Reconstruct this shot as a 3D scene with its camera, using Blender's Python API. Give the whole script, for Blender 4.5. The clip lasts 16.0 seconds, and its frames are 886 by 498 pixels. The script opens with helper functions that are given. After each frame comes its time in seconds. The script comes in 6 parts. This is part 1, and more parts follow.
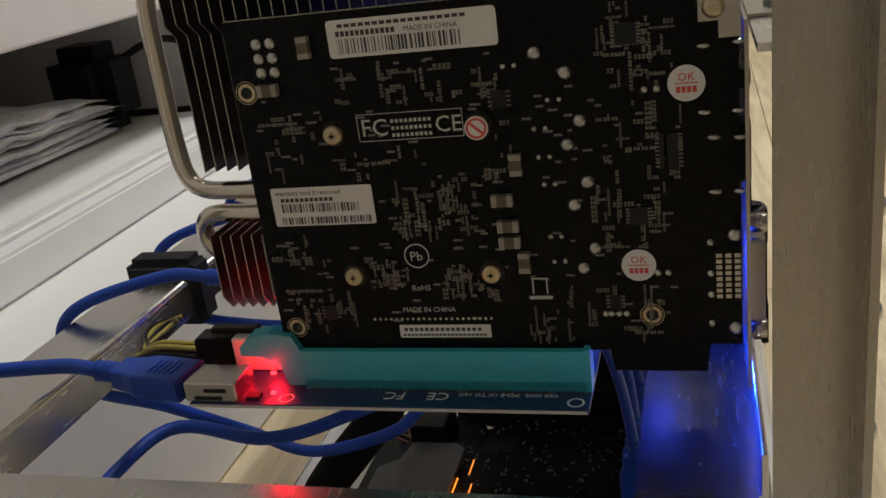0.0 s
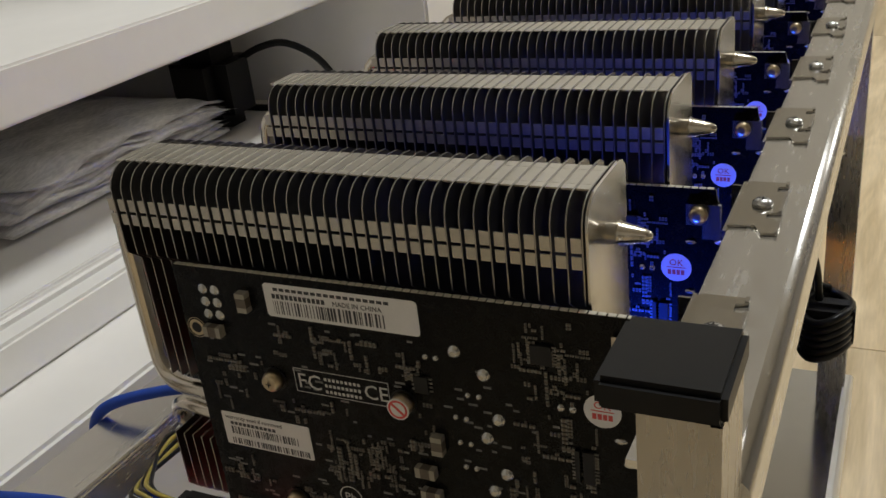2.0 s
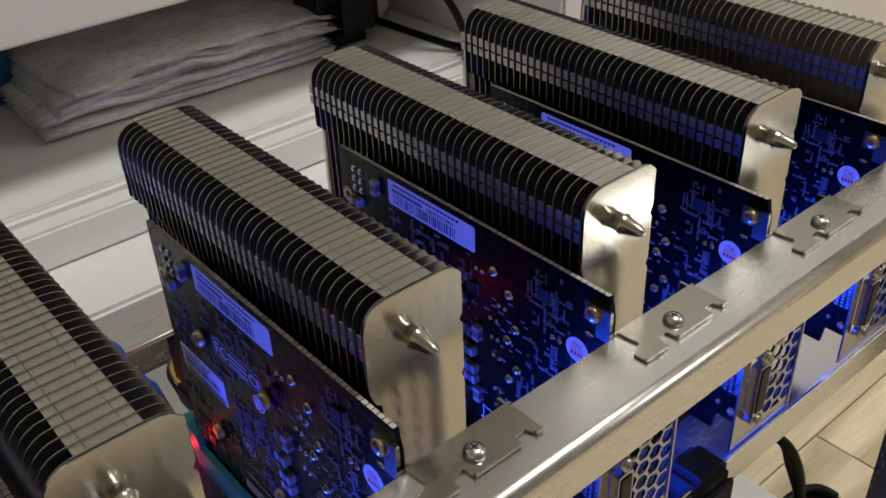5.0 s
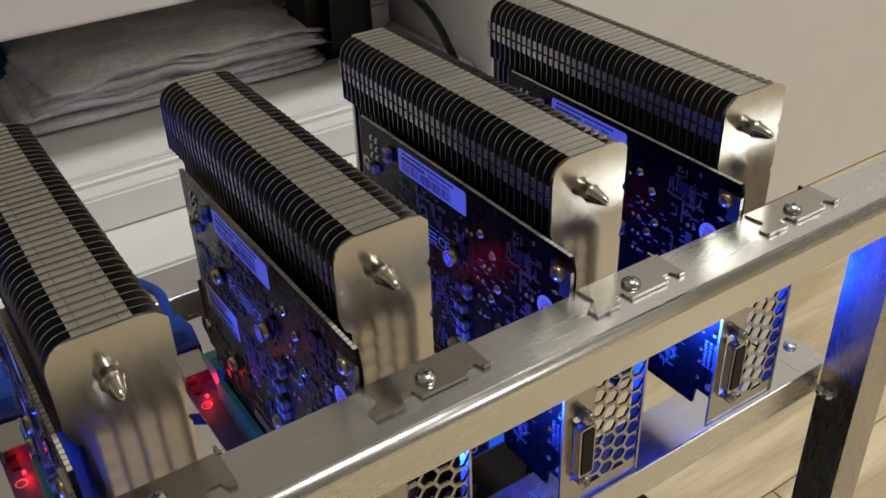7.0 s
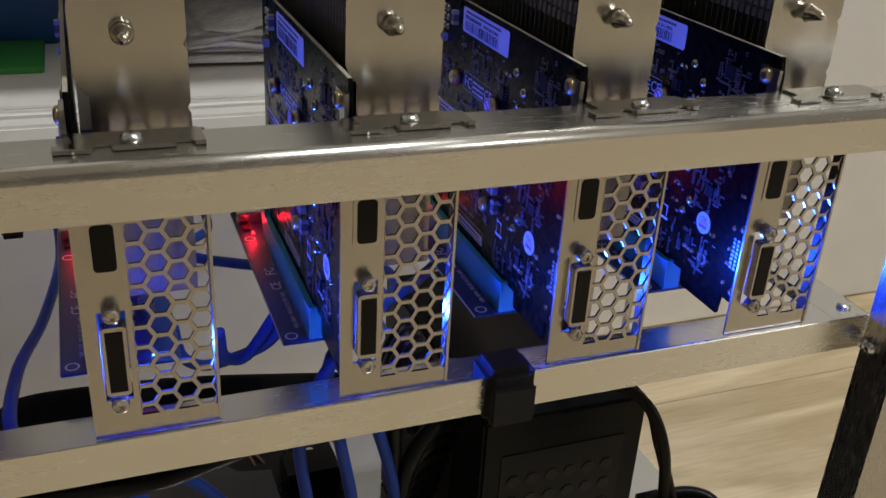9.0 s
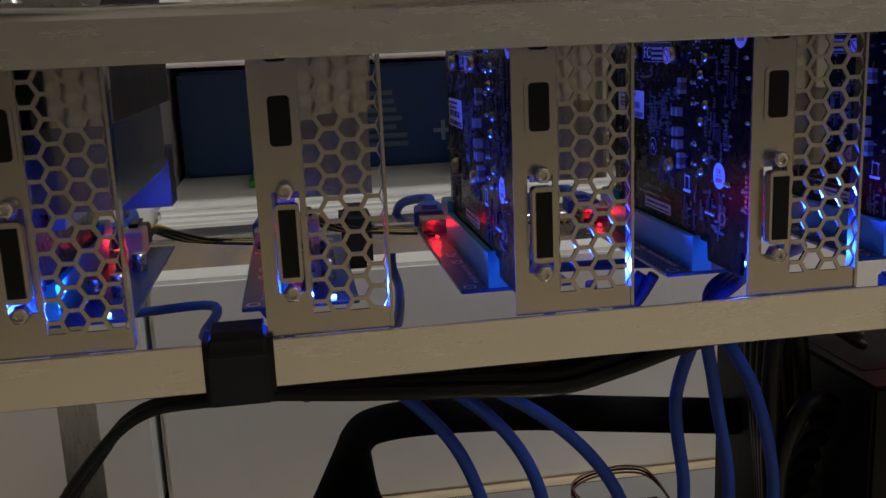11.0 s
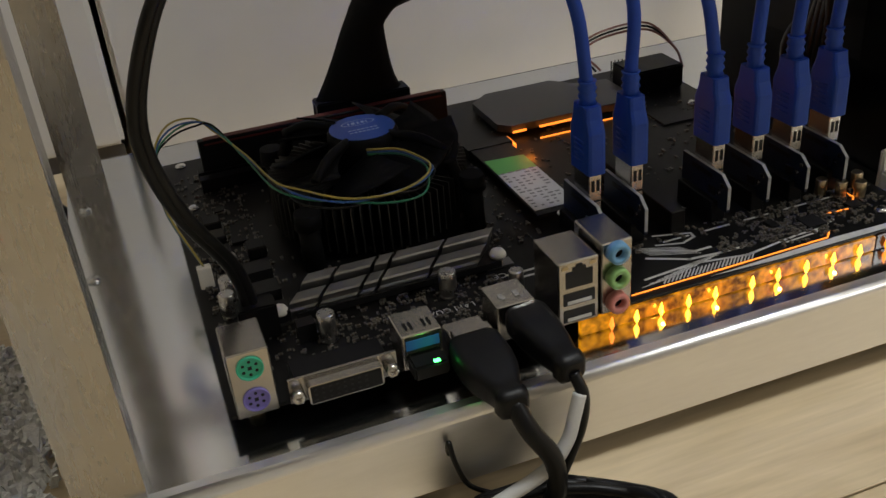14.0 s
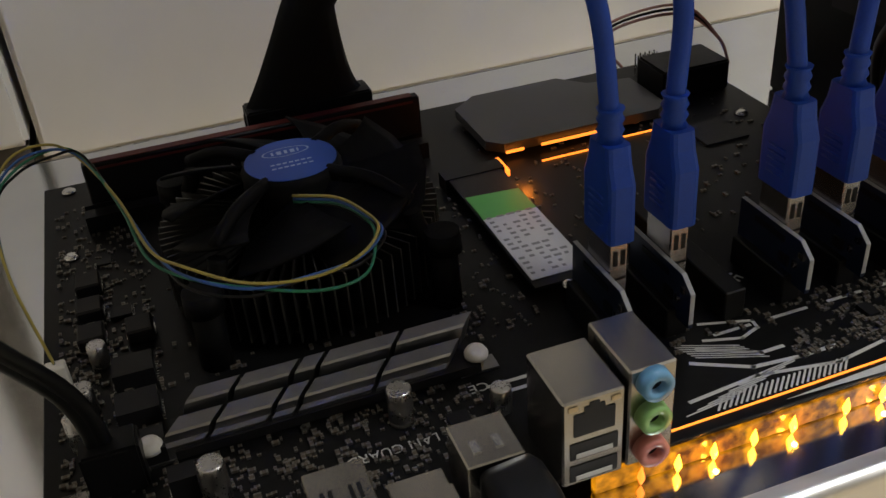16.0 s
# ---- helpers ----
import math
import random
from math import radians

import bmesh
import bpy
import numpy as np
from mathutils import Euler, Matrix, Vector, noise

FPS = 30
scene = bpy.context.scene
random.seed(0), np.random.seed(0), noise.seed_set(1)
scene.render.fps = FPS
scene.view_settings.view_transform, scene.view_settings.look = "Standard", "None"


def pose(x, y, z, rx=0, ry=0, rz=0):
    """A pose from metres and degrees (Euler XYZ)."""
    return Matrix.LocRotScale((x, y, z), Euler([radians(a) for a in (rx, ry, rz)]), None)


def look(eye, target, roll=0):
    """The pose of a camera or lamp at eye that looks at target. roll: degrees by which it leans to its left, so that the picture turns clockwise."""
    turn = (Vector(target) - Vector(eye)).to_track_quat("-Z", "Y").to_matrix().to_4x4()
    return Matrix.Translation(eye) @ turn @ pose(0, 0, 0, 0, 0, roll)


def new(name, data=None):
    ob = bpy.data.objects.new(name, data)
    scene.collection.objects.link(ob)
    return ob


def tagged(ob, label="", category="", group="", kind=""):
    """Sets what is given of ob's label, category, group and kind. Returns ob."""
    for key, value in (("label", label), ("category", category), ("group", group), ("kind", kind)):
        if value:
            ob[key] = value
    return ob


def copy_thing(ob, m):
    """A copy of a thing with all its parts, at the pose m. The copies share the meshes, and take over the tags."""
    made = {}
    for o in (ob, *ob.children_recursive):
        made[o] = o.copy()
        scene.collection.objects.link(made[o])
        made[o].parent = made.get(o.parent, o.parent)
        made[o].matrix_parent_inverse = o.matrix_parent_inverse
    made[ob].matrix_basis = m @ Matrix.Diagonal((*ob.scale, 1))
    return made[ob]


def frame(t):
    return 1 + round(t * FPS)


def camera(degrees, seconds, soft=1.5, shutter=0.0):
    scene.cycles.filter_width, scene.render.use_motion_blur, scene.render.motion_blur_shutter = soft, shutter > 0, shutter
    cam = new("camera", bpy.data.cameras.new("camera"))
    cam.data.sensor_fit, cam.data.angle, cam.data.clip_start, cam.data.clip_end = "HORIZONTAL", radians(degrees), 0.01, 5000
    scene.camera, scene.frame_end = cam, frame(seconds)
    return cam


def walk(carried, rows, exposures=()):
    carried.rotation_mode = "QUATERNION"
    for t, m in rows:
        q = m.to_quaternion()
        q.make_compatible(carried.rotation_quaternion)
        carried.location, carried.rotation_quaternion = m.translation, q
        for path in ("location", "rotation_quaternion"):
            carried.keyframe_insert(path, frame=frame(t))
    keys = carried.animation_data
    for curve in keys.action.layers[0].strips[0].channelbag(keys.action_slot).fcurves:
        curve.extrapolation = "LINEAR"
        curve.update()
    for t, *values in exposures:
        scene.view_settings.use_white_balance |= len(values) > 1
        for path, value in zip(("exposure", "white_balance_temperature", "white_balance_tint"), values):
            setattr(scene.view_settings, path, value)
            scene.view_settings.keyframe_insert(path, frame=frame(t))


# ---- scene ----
cam = camera(50.3, 16.0)
PATH = [
    (0, (-0.2553, 0.0057, 0.3922), (-0.0758, 0.0593, 0.3221), -7.6),
    (0.5, (-0.2651, -0.0076, 0.3794), (-0.0847, 0.0476, 0.3132), -6.9),
    (1, (-0.2493, -0.0182, 0.4076), (-0.0726, 0.0458, 0.3393), -7.3),
    (1.5, (-0.2283, -0.0352, 0.4450), (-0.0593, 0.0404, 0.3694), -7.4),
    (2, (-0.1896, -0.0515, 0.4763), (-0.0287, 0.0336, 0.3935), -6.8),
    (2.5, (-0.1305, -0.0651, 0.4938), (0.0212, 0.0288, 0.4033), -5.6),
    (3, (-0.0771, -0.0746, 0.4966), (0.0611, 0.0303, 0.3972), -4.3),
    (3.5, (-0.0431, -0.0876, 0.5025), (0.0800, 0.0285, 0.3959), -3.4),
    (4, (-0.0021, -0.1058, 0.5139), (0.1133, 0.0165, 0.4056), -2.6),
    (4.5, (0.0361, -0.1293, 0.5264), (0.1467, -0.0031, 0.4176), -2.5),
    (5, (0.0660, -0.1488, 0.5354), (0.1715, -0.0190, 0.4258), -2.6),
    (5.2, (0.0769, -0.1581, 0.5391), (0.1808, -0.0270, 0.4294), -2.3),
    (7.3, (0.1566, -0.2069, 0.5386), (0.2452, -0.0619, 0.4331), -1.3),
    (7.5, (0.1566, -0.2125, 0.5354), (0.2442, -0.0647, 0.4330), -0.3),
    (8, (0.1645, -0.2258, 0.5229), (0.2490, -0.0736, 0.4244), 1.5),
    (8.2, (0.1730, -0.2376, 0.5100), (0.2544, -0.0831, 0.4126), 2.4),
    (10.3, (0.1630, -0.3124, 0.3728), (0.2046, -0.1258, 0.3142), -0.1),
    (10.5, (0.1446, -0.3128, 0.3681), (0.1822, -0.1236, 0.3149), -0.8),
    (11, (0.0934, -0.3061, 0.3386), (0.1226, -0.1129, 0.2961), -2.5),
    (11.5, (0.0277, -0.2887, 0.3159), (0.0632, -0.1003, 0.2591), -3.4),
    (12, (-0.0182, -0.2603, 0.2968), (0.0257, -0.0802, 0.2216), -4.6),
    (12.5, (-0.0405, -0.2612, 0.2736), (0.0067, -0.0879, 0.1855), -4.2),
    (13, (-0.0413, -0.2633, 0.2641), (0.0085, -0.0968, 0.1650), -4.6),
    (13.5, (-0.0293, -0.2689, 0.2561), (0.0230, -0.1051, 0.1539), -4.8),
    (14, (-0.0087, -0.2789, 0.2571), (0.0444, -0.1141, 0.1570), -5.2),
    (14.5, (0.0041, -0.2862, 0.2597), (0.0587, -0.1212, 0.1607), -5.2),
    (15, (0.0198, -0.2725, 0.2572), (0.0741, -0.1092, 0.1553), -5.0),
    (15.5, (0.0390, -0.2083, 0.2420), (0.0928, -0.0463, 0.1378), -4.4),
    (16, (0.0469, -0.1647, 0.2291), (0.0970, -0.0036, 0.1217), -4.8),
]
walk(cam, [(t, look(e, g, r)) for t, e, g, r in PATH], exposures=[(0, -0.1), (0.5, 0.0), (1.5, 0), (3.5, -0.25), (5, -0.2), (7.5, -0.2), (8.2, -0.1), (10.3, -0.75), (11.0, -0.75), (11.5, -0.42), (12.2, -0.1), (13, 0.13), (14.5, 0.08), (16, 0.14)])
# end of walk

# ---- light ----
world = bpy.data.worlds.new("room_air")
scene.world = world
world.use_nodes = True
world.node_tree.nodes["Background"].inputs[0].default_value = (0.9, 0.9, 0.92, 1)
world.node_tree.nodes["Background"].inputs[1].default_value = 0.04
scene.view_settings.exposure = 0.0


def area_lamp(name, place, target, size, watts, colour):
    data = bpy.data.lights.new(name, "AREA")
    data.shape, data.size, data.size_y = "RECTANGLE", size[0], size[1]
    data.energy, data.color = watts, colour
    lamp = new(name, data)
    lamp.matrix_world = look(place, target)
    return lamp


def point_lamp(name, place, watts, colour, radius=0.0015):
    data = bpy.data.lights.new(name, "POINT")
    data.energy, data.color, data.shadow_soft_size = watts, colour, radius
    lamp = new(name, data)
    lamp.location = place
    return lamp


def led_spot(name, place, way, watts, colour):
    data = bpy.data.lights.new(name, "SPOT")
    data.energy, data.color, data.shadow_soft_size = watts, colour, 0.0015
    data.spot_size, data.spot_blend = radians(172), 0.25
    lamp = new(name, data)
    lamp.matrix_world = look(place, Vector(place) + Vector(way))
    return lamp


area_lamp("ceiling_light_glow", (0.85, -0.30, 2.36), (0.85, -0.30, 0), (0.5, 0.5), 31, (0.95, 0.975, 0.965))
area_lamp("corner_lamp_glow", (2.85, -2.05, 2.12), (0.3, 0.0, 0.35), (0.75, 0.75), 17, (0.97, 0.965, 0.92))

# ---- materials ----


def mat(name, colour, rough=0.5, metal=0.0, scale=60.0, vary=0.12, bump=0.0, stretch=(1, 1, 1), rough_vary=0.12, emit=0.0, rand=0.0, spec=0.5):
    m = bpy.data.materials.new(name)
    m.use_nodes = True
    nt = m.node_tree
    b = nt.nodes["Principled BSDF"]
    b.inputs["Metallic"].default_value = metal
    b.inputs["Specular IOR Level"].default_value = spec
    co = nt.nodes.new("ShaderNodeTexCoord")
    mp = nt.nodes.new("ShaderNodeMapping")
    mp.inputs["Scale"].default_value = stretch
    nt.links.new(co.outputs["Object"], mp.inputs[0])
    facs = []
    for k, s in ((0, scale), (1, scale * 7.3)):
        n = nt.nodes.new("ShaderNodeTexNoise")
        n.inputs["Scale"].default_value = s
        n.inputs["Detail"].default_value = 4
        nt.links.new(mp.outputs[0], n.inputs["Vector"])
        facs.append(n)
    add = nt.nodes.new("ShaderNodeMath")
    add.operation = "ADD"
    nt.links.new(facs[0].outputs[0], add.inputs[0])
    nt.links.new(facs[1].outputs[0], add.inputs[1])
    rng = nt.nodes.new("ShaderNodeMapRange")
    rng.inputs[1].default_value, rng.inputs[2].default_value = 0.6, 1.4
    rng.inputs[3].default_value, rng.inputs[4].default_value = 1 - vary, 1 + vary
    nt.links.new(add.outputs[0], rng.inputs[0])
    hsv = nt.nodes.new("ShaderNodeHueSaturation")
    hsv.inputs["Color"].default_value = (*colour, 1)
    nt.links.new(rng.outputs[0], hsv.inputs["Value"])
    if rand:
        info = nt.nodes.new("ShaderNodeObjectInfo")
        r2 = nt.nodes.new("ShaderNodeMapRange")
        r2.inputs[3].default_value, r2.inputs[4].default_value = 1 - rand, 1 + rand
        nt.links.new(info.outputs["Random"], r2.inputs[0])
        mul = nt.nodes.new("ShaderNodeMath")
        mul.operation = "MULTIPLY"
        nt.links.new(rng.outputs[0], mul.inputs[0])
        nt.links.new(r2.outputs[0], mul.inputs[1])
        nt.links.new(mul.outputs[0], hsv.inputs["Value"])
    nt.links.new(hsv.outputs[0], b.inputs["Base Color"])
    r3 = nt.nodes.new("ShaderNodeMapRange")
    r3.inputs[1].default_value, r3.inputs[2].default_value = 0.6, 1.4
    r3.inputs[3].default_value, r3.inputs[4].default_value = max(0.02, rough - rough_vary * rough), min(1, rough + rough_vary * rough)
    nt.links.new(add.outputs[0], r3.inputs[0])
    nt.links.new(r3.outputs[0], b.inputs["Roughness"])
    if bump:
        bp = nt.nodes.new("ShaderNodeBump")
        bp.inputs["Strength"].default_value = 1.0
        bp.inputs["Distance"].default_value = bump
        nt.links.new(facs[1].outputs[0], bp.inputs["Height"])
        nt.links.new(bp.outputs[0], b.inputs["Normal"])
    if emit:
        b.inputs["Emission Color"].default_value = (*colour, 1)
        b.inputs["Emission Strength"].default_value = emit
    return m


def wood_mat():
    m = mat("oak_laminate", (0.60, 0.45, 0.28), 0.38, 0, 3.0, 0.16, 0.0001, (1.2, 14, 14), 0.2, rand=0.09)
    nt = m.node_tree
    hsv = [n for n in nt.nodes if n.type == "HUE_SAT"][0]
    co = [n for n in nt.nodes if n.type == "TEX_COORD"][0]
    mp = nt.nodes.new("ShaderNodeMapping")
    mp.inputs["Scale"].default_value = (1.5, 11, 11)
    wv = nt.nodes.new("ShaderNodeTexNoise")
    wv.inputs["Scale"].default_value, wv.inputs["Detail"].default_value, wv.inputs["Distortion"].default_value = 2.2, 6, 1.6
    nt.links.new(co.outputs["Object"], mp.inputs[0])
    info = [n for n in nt.nodes if n.type == "OBJECT_INFO"][0]
    wv.noise_dimensions = "4D"
    off = nt.nodes.new("ShaderNodeMath")
    off.operation = "MULTIPLY"
    off.inputs[1].default_value = 40
    nt.links.new(info.outputs["Random"], off.inputs[0])
    nt.links.new(off.outputs[0], wv.inputs["W"])
    nt.links.new(mp.outputs[0], wv.inputs["Vector"])
    ramp = nt.nodes.new("ShaderNodeValToRGB")
    ramp.color_ramp.elements[0].position, ramp.color_ramp.elements[1].position = 0.34, 0.62
    ramp.color_ramp.elements[0].color, ramp.color_ramp.elements[1].color = (0.53, 0.41, 0.245, 1), (0.79, 0.65, 0.44, 1)
    nt.links.new(wv.outputs[0], ramp.inputs[0])
    nt.links.new(ramp.outputs[0], hsv.inputs["Color"])
    return m


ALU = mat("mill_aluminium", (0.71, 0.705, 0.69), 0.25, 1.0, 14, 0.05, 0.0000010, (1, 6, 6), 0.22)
# Same metal as ALU; the dim reflection on the uprights is in its colour.
ALU_V = mat("mill_aluminium_upright_dimmed", (0.42, 0.40, 0.37), 0.27, 1.0, 14, 0.03, 0.0000007, (6, 6, 1), 0.10)
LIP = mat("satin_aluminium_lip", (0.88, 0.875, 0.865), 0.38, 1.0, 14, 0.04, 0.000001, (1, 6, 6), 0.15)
SHEET = mat("polished_sheet_aluminium", (0.78, 0.80, 0.815), 0.13, 1.0, 12, 0.04, 0.000001, (1, 1, 1), 0.2)
TABM = mat("nickel_tab_steel", (0.46, 0.435, 0.385), 0.20, 1.0, 60, 0.06, 0, (1, 1, 1), 0.3)
STEEL = mat("nickel_steel", (0.46, 0.44, 0.41), 0.24, 1.0, 40, 0.06, 0, (1, 1, 1), 0.08)
# One sheet metal in three tones: FIN's darker colour holds the shade between fins.
FIN = mat("heatsink_aluminium_shaded", (0.30, 0.285, 0.265), 0.34, 1.0, 120, 0.10, 0, (1, 1, 1), 0.25, rand=0.07)
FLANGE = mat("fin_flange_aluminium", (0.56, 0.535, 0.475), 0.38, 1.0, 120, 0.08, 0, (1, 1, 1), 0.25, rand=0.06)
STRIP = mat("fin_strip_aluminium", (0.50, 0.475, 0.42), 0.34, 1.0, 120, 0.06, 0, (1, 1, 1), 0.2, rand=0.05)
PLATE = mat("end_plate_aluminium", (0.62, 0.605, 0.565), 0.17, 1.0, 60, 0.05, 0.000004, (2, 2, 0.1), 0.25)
NICKEL = mat("nickel_pipe", (0.60, 0.56, 0.49), 0.2, 1.0, 150, 0.08)
ZINC = mat("zinc_screw", (0.66, 0.68, 0.70), 0.25, 1.0, 200, 0.08)
PCB = mat("black_solder_mask", (0.0028, 0.0028, 0.0032), 0.27, 0, 240, 0.35, 0.000004, spec=0.13)
EDGE = mat("board_edge_resin", (0.48, 0.45, 0.37), 0.6, 0, 300, 0.2)
MOBO = mat("motherboard_mask", (0.0065, 0.0065, 0.0066), 0.36, 0, 300, 0.4, 0.000006, spec=0.18)
SILK = mat("silkscreen_white", (0.55, 0.55, 0.53), 0.6, 0, 300, 0.15)
SILK_D = mat("silkscreen_faint", (0.16, 0.16, 0.155), 0.6, 0, 300, 0.3)
SOLDER = mat("solder_tin", (0.50, 0.50, 0.48), 0.26, 1.0, 400, 0.15)
DULL = mat("dull_component_end", (0.20, 0.195, 0.18), 0.42, 0.7, 400, 0.25)
TIN = mat("tinned_pad", (0.34, 0.32, 0.27), 0.5, 0.35, 400, 0.12)
# Also laid over holes and openings, its black standing for the shade inside.
CHIP = mat("chip_epoxy_and_hole_dark", (0.008, 0.008, 0.009), 0.5, 0, 400, 0.2, spec=0.3)
CERAMIC = mat("capacitor_ceramic", (0.10, 0.08, 0.06), 0.5, 0, 400, 0.3)
GOLD = mat("gold_contact", (0.75, 0.55, 0.22), 0.3, 1.0, 300, 0.1)
BRASS = mat("brass_screw", (0.52, 0.43, 0.29), 0.30, 1.0, 300, 0.15)
PAPER = mat("sticker_paper", (0.74, 0.73, 0.72), 0.55, 0, 200, 0.04)
INK = mat("sticker_ink", (0.05, 0.05, 0.055), 0.7, 0, 300, 0.1)
REDINK = mat("red_ink", (0.62, 0.08, 0.07), 0.6, 0, 300, 0.1)
CYAN = mat("turquoise_plastic", (0.05, 0.44, 0.54), 0.42, 0, 150, 0.08)
INKW = mat("white_board_print", (0.80, 0.80, 0.80), 0.55, 0, 300, 0.08)
RISER = mat("blue_solder_mask", (0.012, 0.035, 0.11), 0.35, 0, 200, 0.2)
BLUE = mat("blue_cable_pvc", (0.012, 0.055, 0.34), 0.48, 0, 200, 0.12, 0.00001, spec=0.3)
BLACK = mat("black_plastic", (0.006, 0.006, 0.0065), 0.42, 0, 200, 0.2, 0.000004, spec=0.2)
RUBBER = mat("black_pvc_cable", (0.0070, 0.0070, 0.0072), 0.36, 0, 200, 0.2, spec=0.2)
CARDEDGE = mat("pale_card_edge", (0.36, 0.38, 0.40), 0.5, 0, 300, 0.15)
SLOTC = mat("dark_adapter_mask", (0.006, 0.012, 0.030), 0.35, 0, 200, 0.3, spec=0.3)
SLEEVE = mat("braided_sleeve", (0.006, 0.006, 0.006), 0.8, 0, 900, 0.5, 0.0003, spec=0.15)
FABRIC = mat("hook_and_loop_fabric", (0.011, 0.011, 0.013), 0.9, 0, 900, 0.4, 0.0004)
WHITE = mat("white_lacquer", (0.83, 0.81, 0.78), 0.50, 0, 5, 0.03, 0.00006, spec=0.28)
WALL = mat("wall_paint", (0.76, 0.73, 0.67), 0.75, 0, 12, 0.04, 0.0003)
# Wall paint darkened, so that metal facing the unseen front wall reflects dimmer.
WALL_F = mat("wall_paint_dimmed", (0.34, 0.32, 0.30), 0.75, 0, 12, 0.04, 0.0003)
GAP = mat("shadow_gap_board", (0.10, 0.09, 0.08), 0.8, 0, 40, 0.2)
WHITEP = mat("white_nylon", (0.78, 0.76, 0.70), 0.45, 0, 200, 0.05)
SHEETPAPER = mat("printed_paper", (0.78, 0.765, 0.75), 0.75, 0, 18, 0.34, 0.0003, (1, 2.4, 1))
BOOKBLUE = mat("blue_cover", (0.010, 0.075, 0.22), 0.4, 0, 80, 0.08)
GREEN = mat("green_card", (0.05, 0.30, 0.06), 0.5, 0, 80, 0.1)
OAK = wood_mat()
CARPET = mat("grey_shag_wool", (0.80, 0.79, 0.76), 0.95, 0, 120, 0.25, 0.0008)
FANBLACK = mat("fan_plastic", (0.0032, 0.0032, 0.0035), 0.65, 0, 120, 0.3, spec=0.12)
HUB = mat("hub_sticker_blue", (0.020, 0.075, 0.36), 0.35, 0, 200, 0.06)
VRM = mat("anodised_grey", (0.33, 0.33, 0.335), 0.34, 1.0, 120, 0.04, rough_vary=0.04)
CAP = mat("capacitor_can", (0.55, 0.54, 0.53), 0.28, 1.0, 200, 0.1)
SSD = mat("ssd_sticker", (0.62, 0.62, 0.62), 0.5, 0, 200, 0.05)
SSDG = mat("ssd_sticker_green", (0.10, 0.42, 0.10), 0.5, 0, 200, 0.05)
J_BLUE = mat("jack_blue", (0.12, 0.30, 0.50), 0.45, 0, 200, 0.06)
J_GREEN = mat("jack_green", (0.22, 0.42, 0.14), 0.45, 0, 200, 0.06)
J_PINK = mat("jack_pink", (0.52, 0.18, 0.15), 0.45, 0, 200, 0.06)
P_GREEN = mat("mini_din_green", (0.03, 0.40, 0.24), 0.45, 0, 200, 0.06)
P_PURPLE = mat("mini_din_purple", (0.16, 0.13, 0.42), 0.45, 0, 200, 0.06)
USB3 = mat("usb_tongue_blue", (0.02, 0.13, 0.42), 0.4, 0, 200, 0.06)
W_YEL = mat("wire_yellow", (0.36, 0.29, 0.06), 0.45, 0, 200, 0.1)
W_GRN = mat("wire_green", (0.02, 0.17, 0.09), 0.45, 0, 200, 0.1)
W_BLU = mat("wire_blue", (0.03, 0.10, 0.32), 0.45, 0, 200, 0.1)
W_PNK = mat("wire_pink", (0.35, 0.18, 0.16), 0.45, 0, 200, 0.1)
GREYPVC = mat("grey_pvc_cable", (0.50, 0.50, 0.49), 0.45, 0, 200, 0.06)
PSUM = mat("psu_black_steel", (0.0045, 0.0045, 0.0046), 0.42, 0.0, 300, 0.2, 0.00003, spec=0.15)
LED_B = mat("led_blue", (0.05, 0.22, 1.0), 0.3, emit=60)
LED_R = mat("led_red", (1.0, 0.02, 0.03), 0.3, emit=6)
LED_O = mat("led_amber", (1.0, 0.52, 0.032), 0.3, emit=6)
LED_G = mat("led_green", (0.05, 1.0, 0.12), 0.3, emit=9)
LINE_O = mat("amber_light_guide", (1.0, 0.27, 0.03), 0.4, emit=1.6)


def uneven_glow():
    m = mat("amber_lit_acrylic", (0.10, 0.030, 0.004), 0.2, emit=1.0)
    nt = m.node_tree
    b = nt.nodes["Principled BSDF"]
    co = nt.nodes.new("ShaderNodeTexCoord")
    n = nt.nodes.new("ShaderNodeTexNoise")
    n.inputs["Scale"].default_value, n.inputs["Detail"].default_value = 230, 5
    r = nt.nodes.new("ShaderNodeMapRange")
    r.inputs[1].default_value, r.inputs[2].default_value, r.inputs[3].default_value, r.inputs[4].default_value = 0.36, 0.70, 0.040, 0.80
    nt.links.new(co.outputs["Object"], n.inputs["Vector"])
    nt.links.new(n.outputs[0], r.inputs[0])
    nt.links.new(r.outputs[0], b.inputs["Emission Strength"])
    b.inputs["Emission Color"].default_value = (1.0, 0.37, 0.008, 1)
    return m


BAR_O = uneven_glow()
# sheet drawn upright: highlights spread along z
plate_bsdf = PLATE.node_tree.nodes["Principled BSDF"]
plate_bsdf.inputs["Anisotropic"].default_value, plate_bsdf.inputs["Anisotropic Rotation"].default_value = 0.92, 0.25
plate_tangent = PLATE.node_tree.nodes.new("ShaderNodeTangent")
plate_tangent.direction_type, plate_tangent.axis = "RADIAL", "Z"
PLATE.node_tree.links.new(plate_tangent.outputs[0], plate_bsdf.inputs["Tangent"])

# ---- mesh helpers ----


def box(bm, x0, x1, y0, y1, z0, z1):
    vs = [bm.verts.new((x, y, z)) for x in (x0, x1) for y in (y0, y1) for z in (z0, z1)]
    for f in ((0, 1, 3, 2), (4, 6, 7, 5), (0, 4, 5, 1), (2, 3, 7, 6), (0, 2, 6, 4), (1, 5, 7, 3)):
        bm.faces.new([vs[i] for i in f])
    return bm


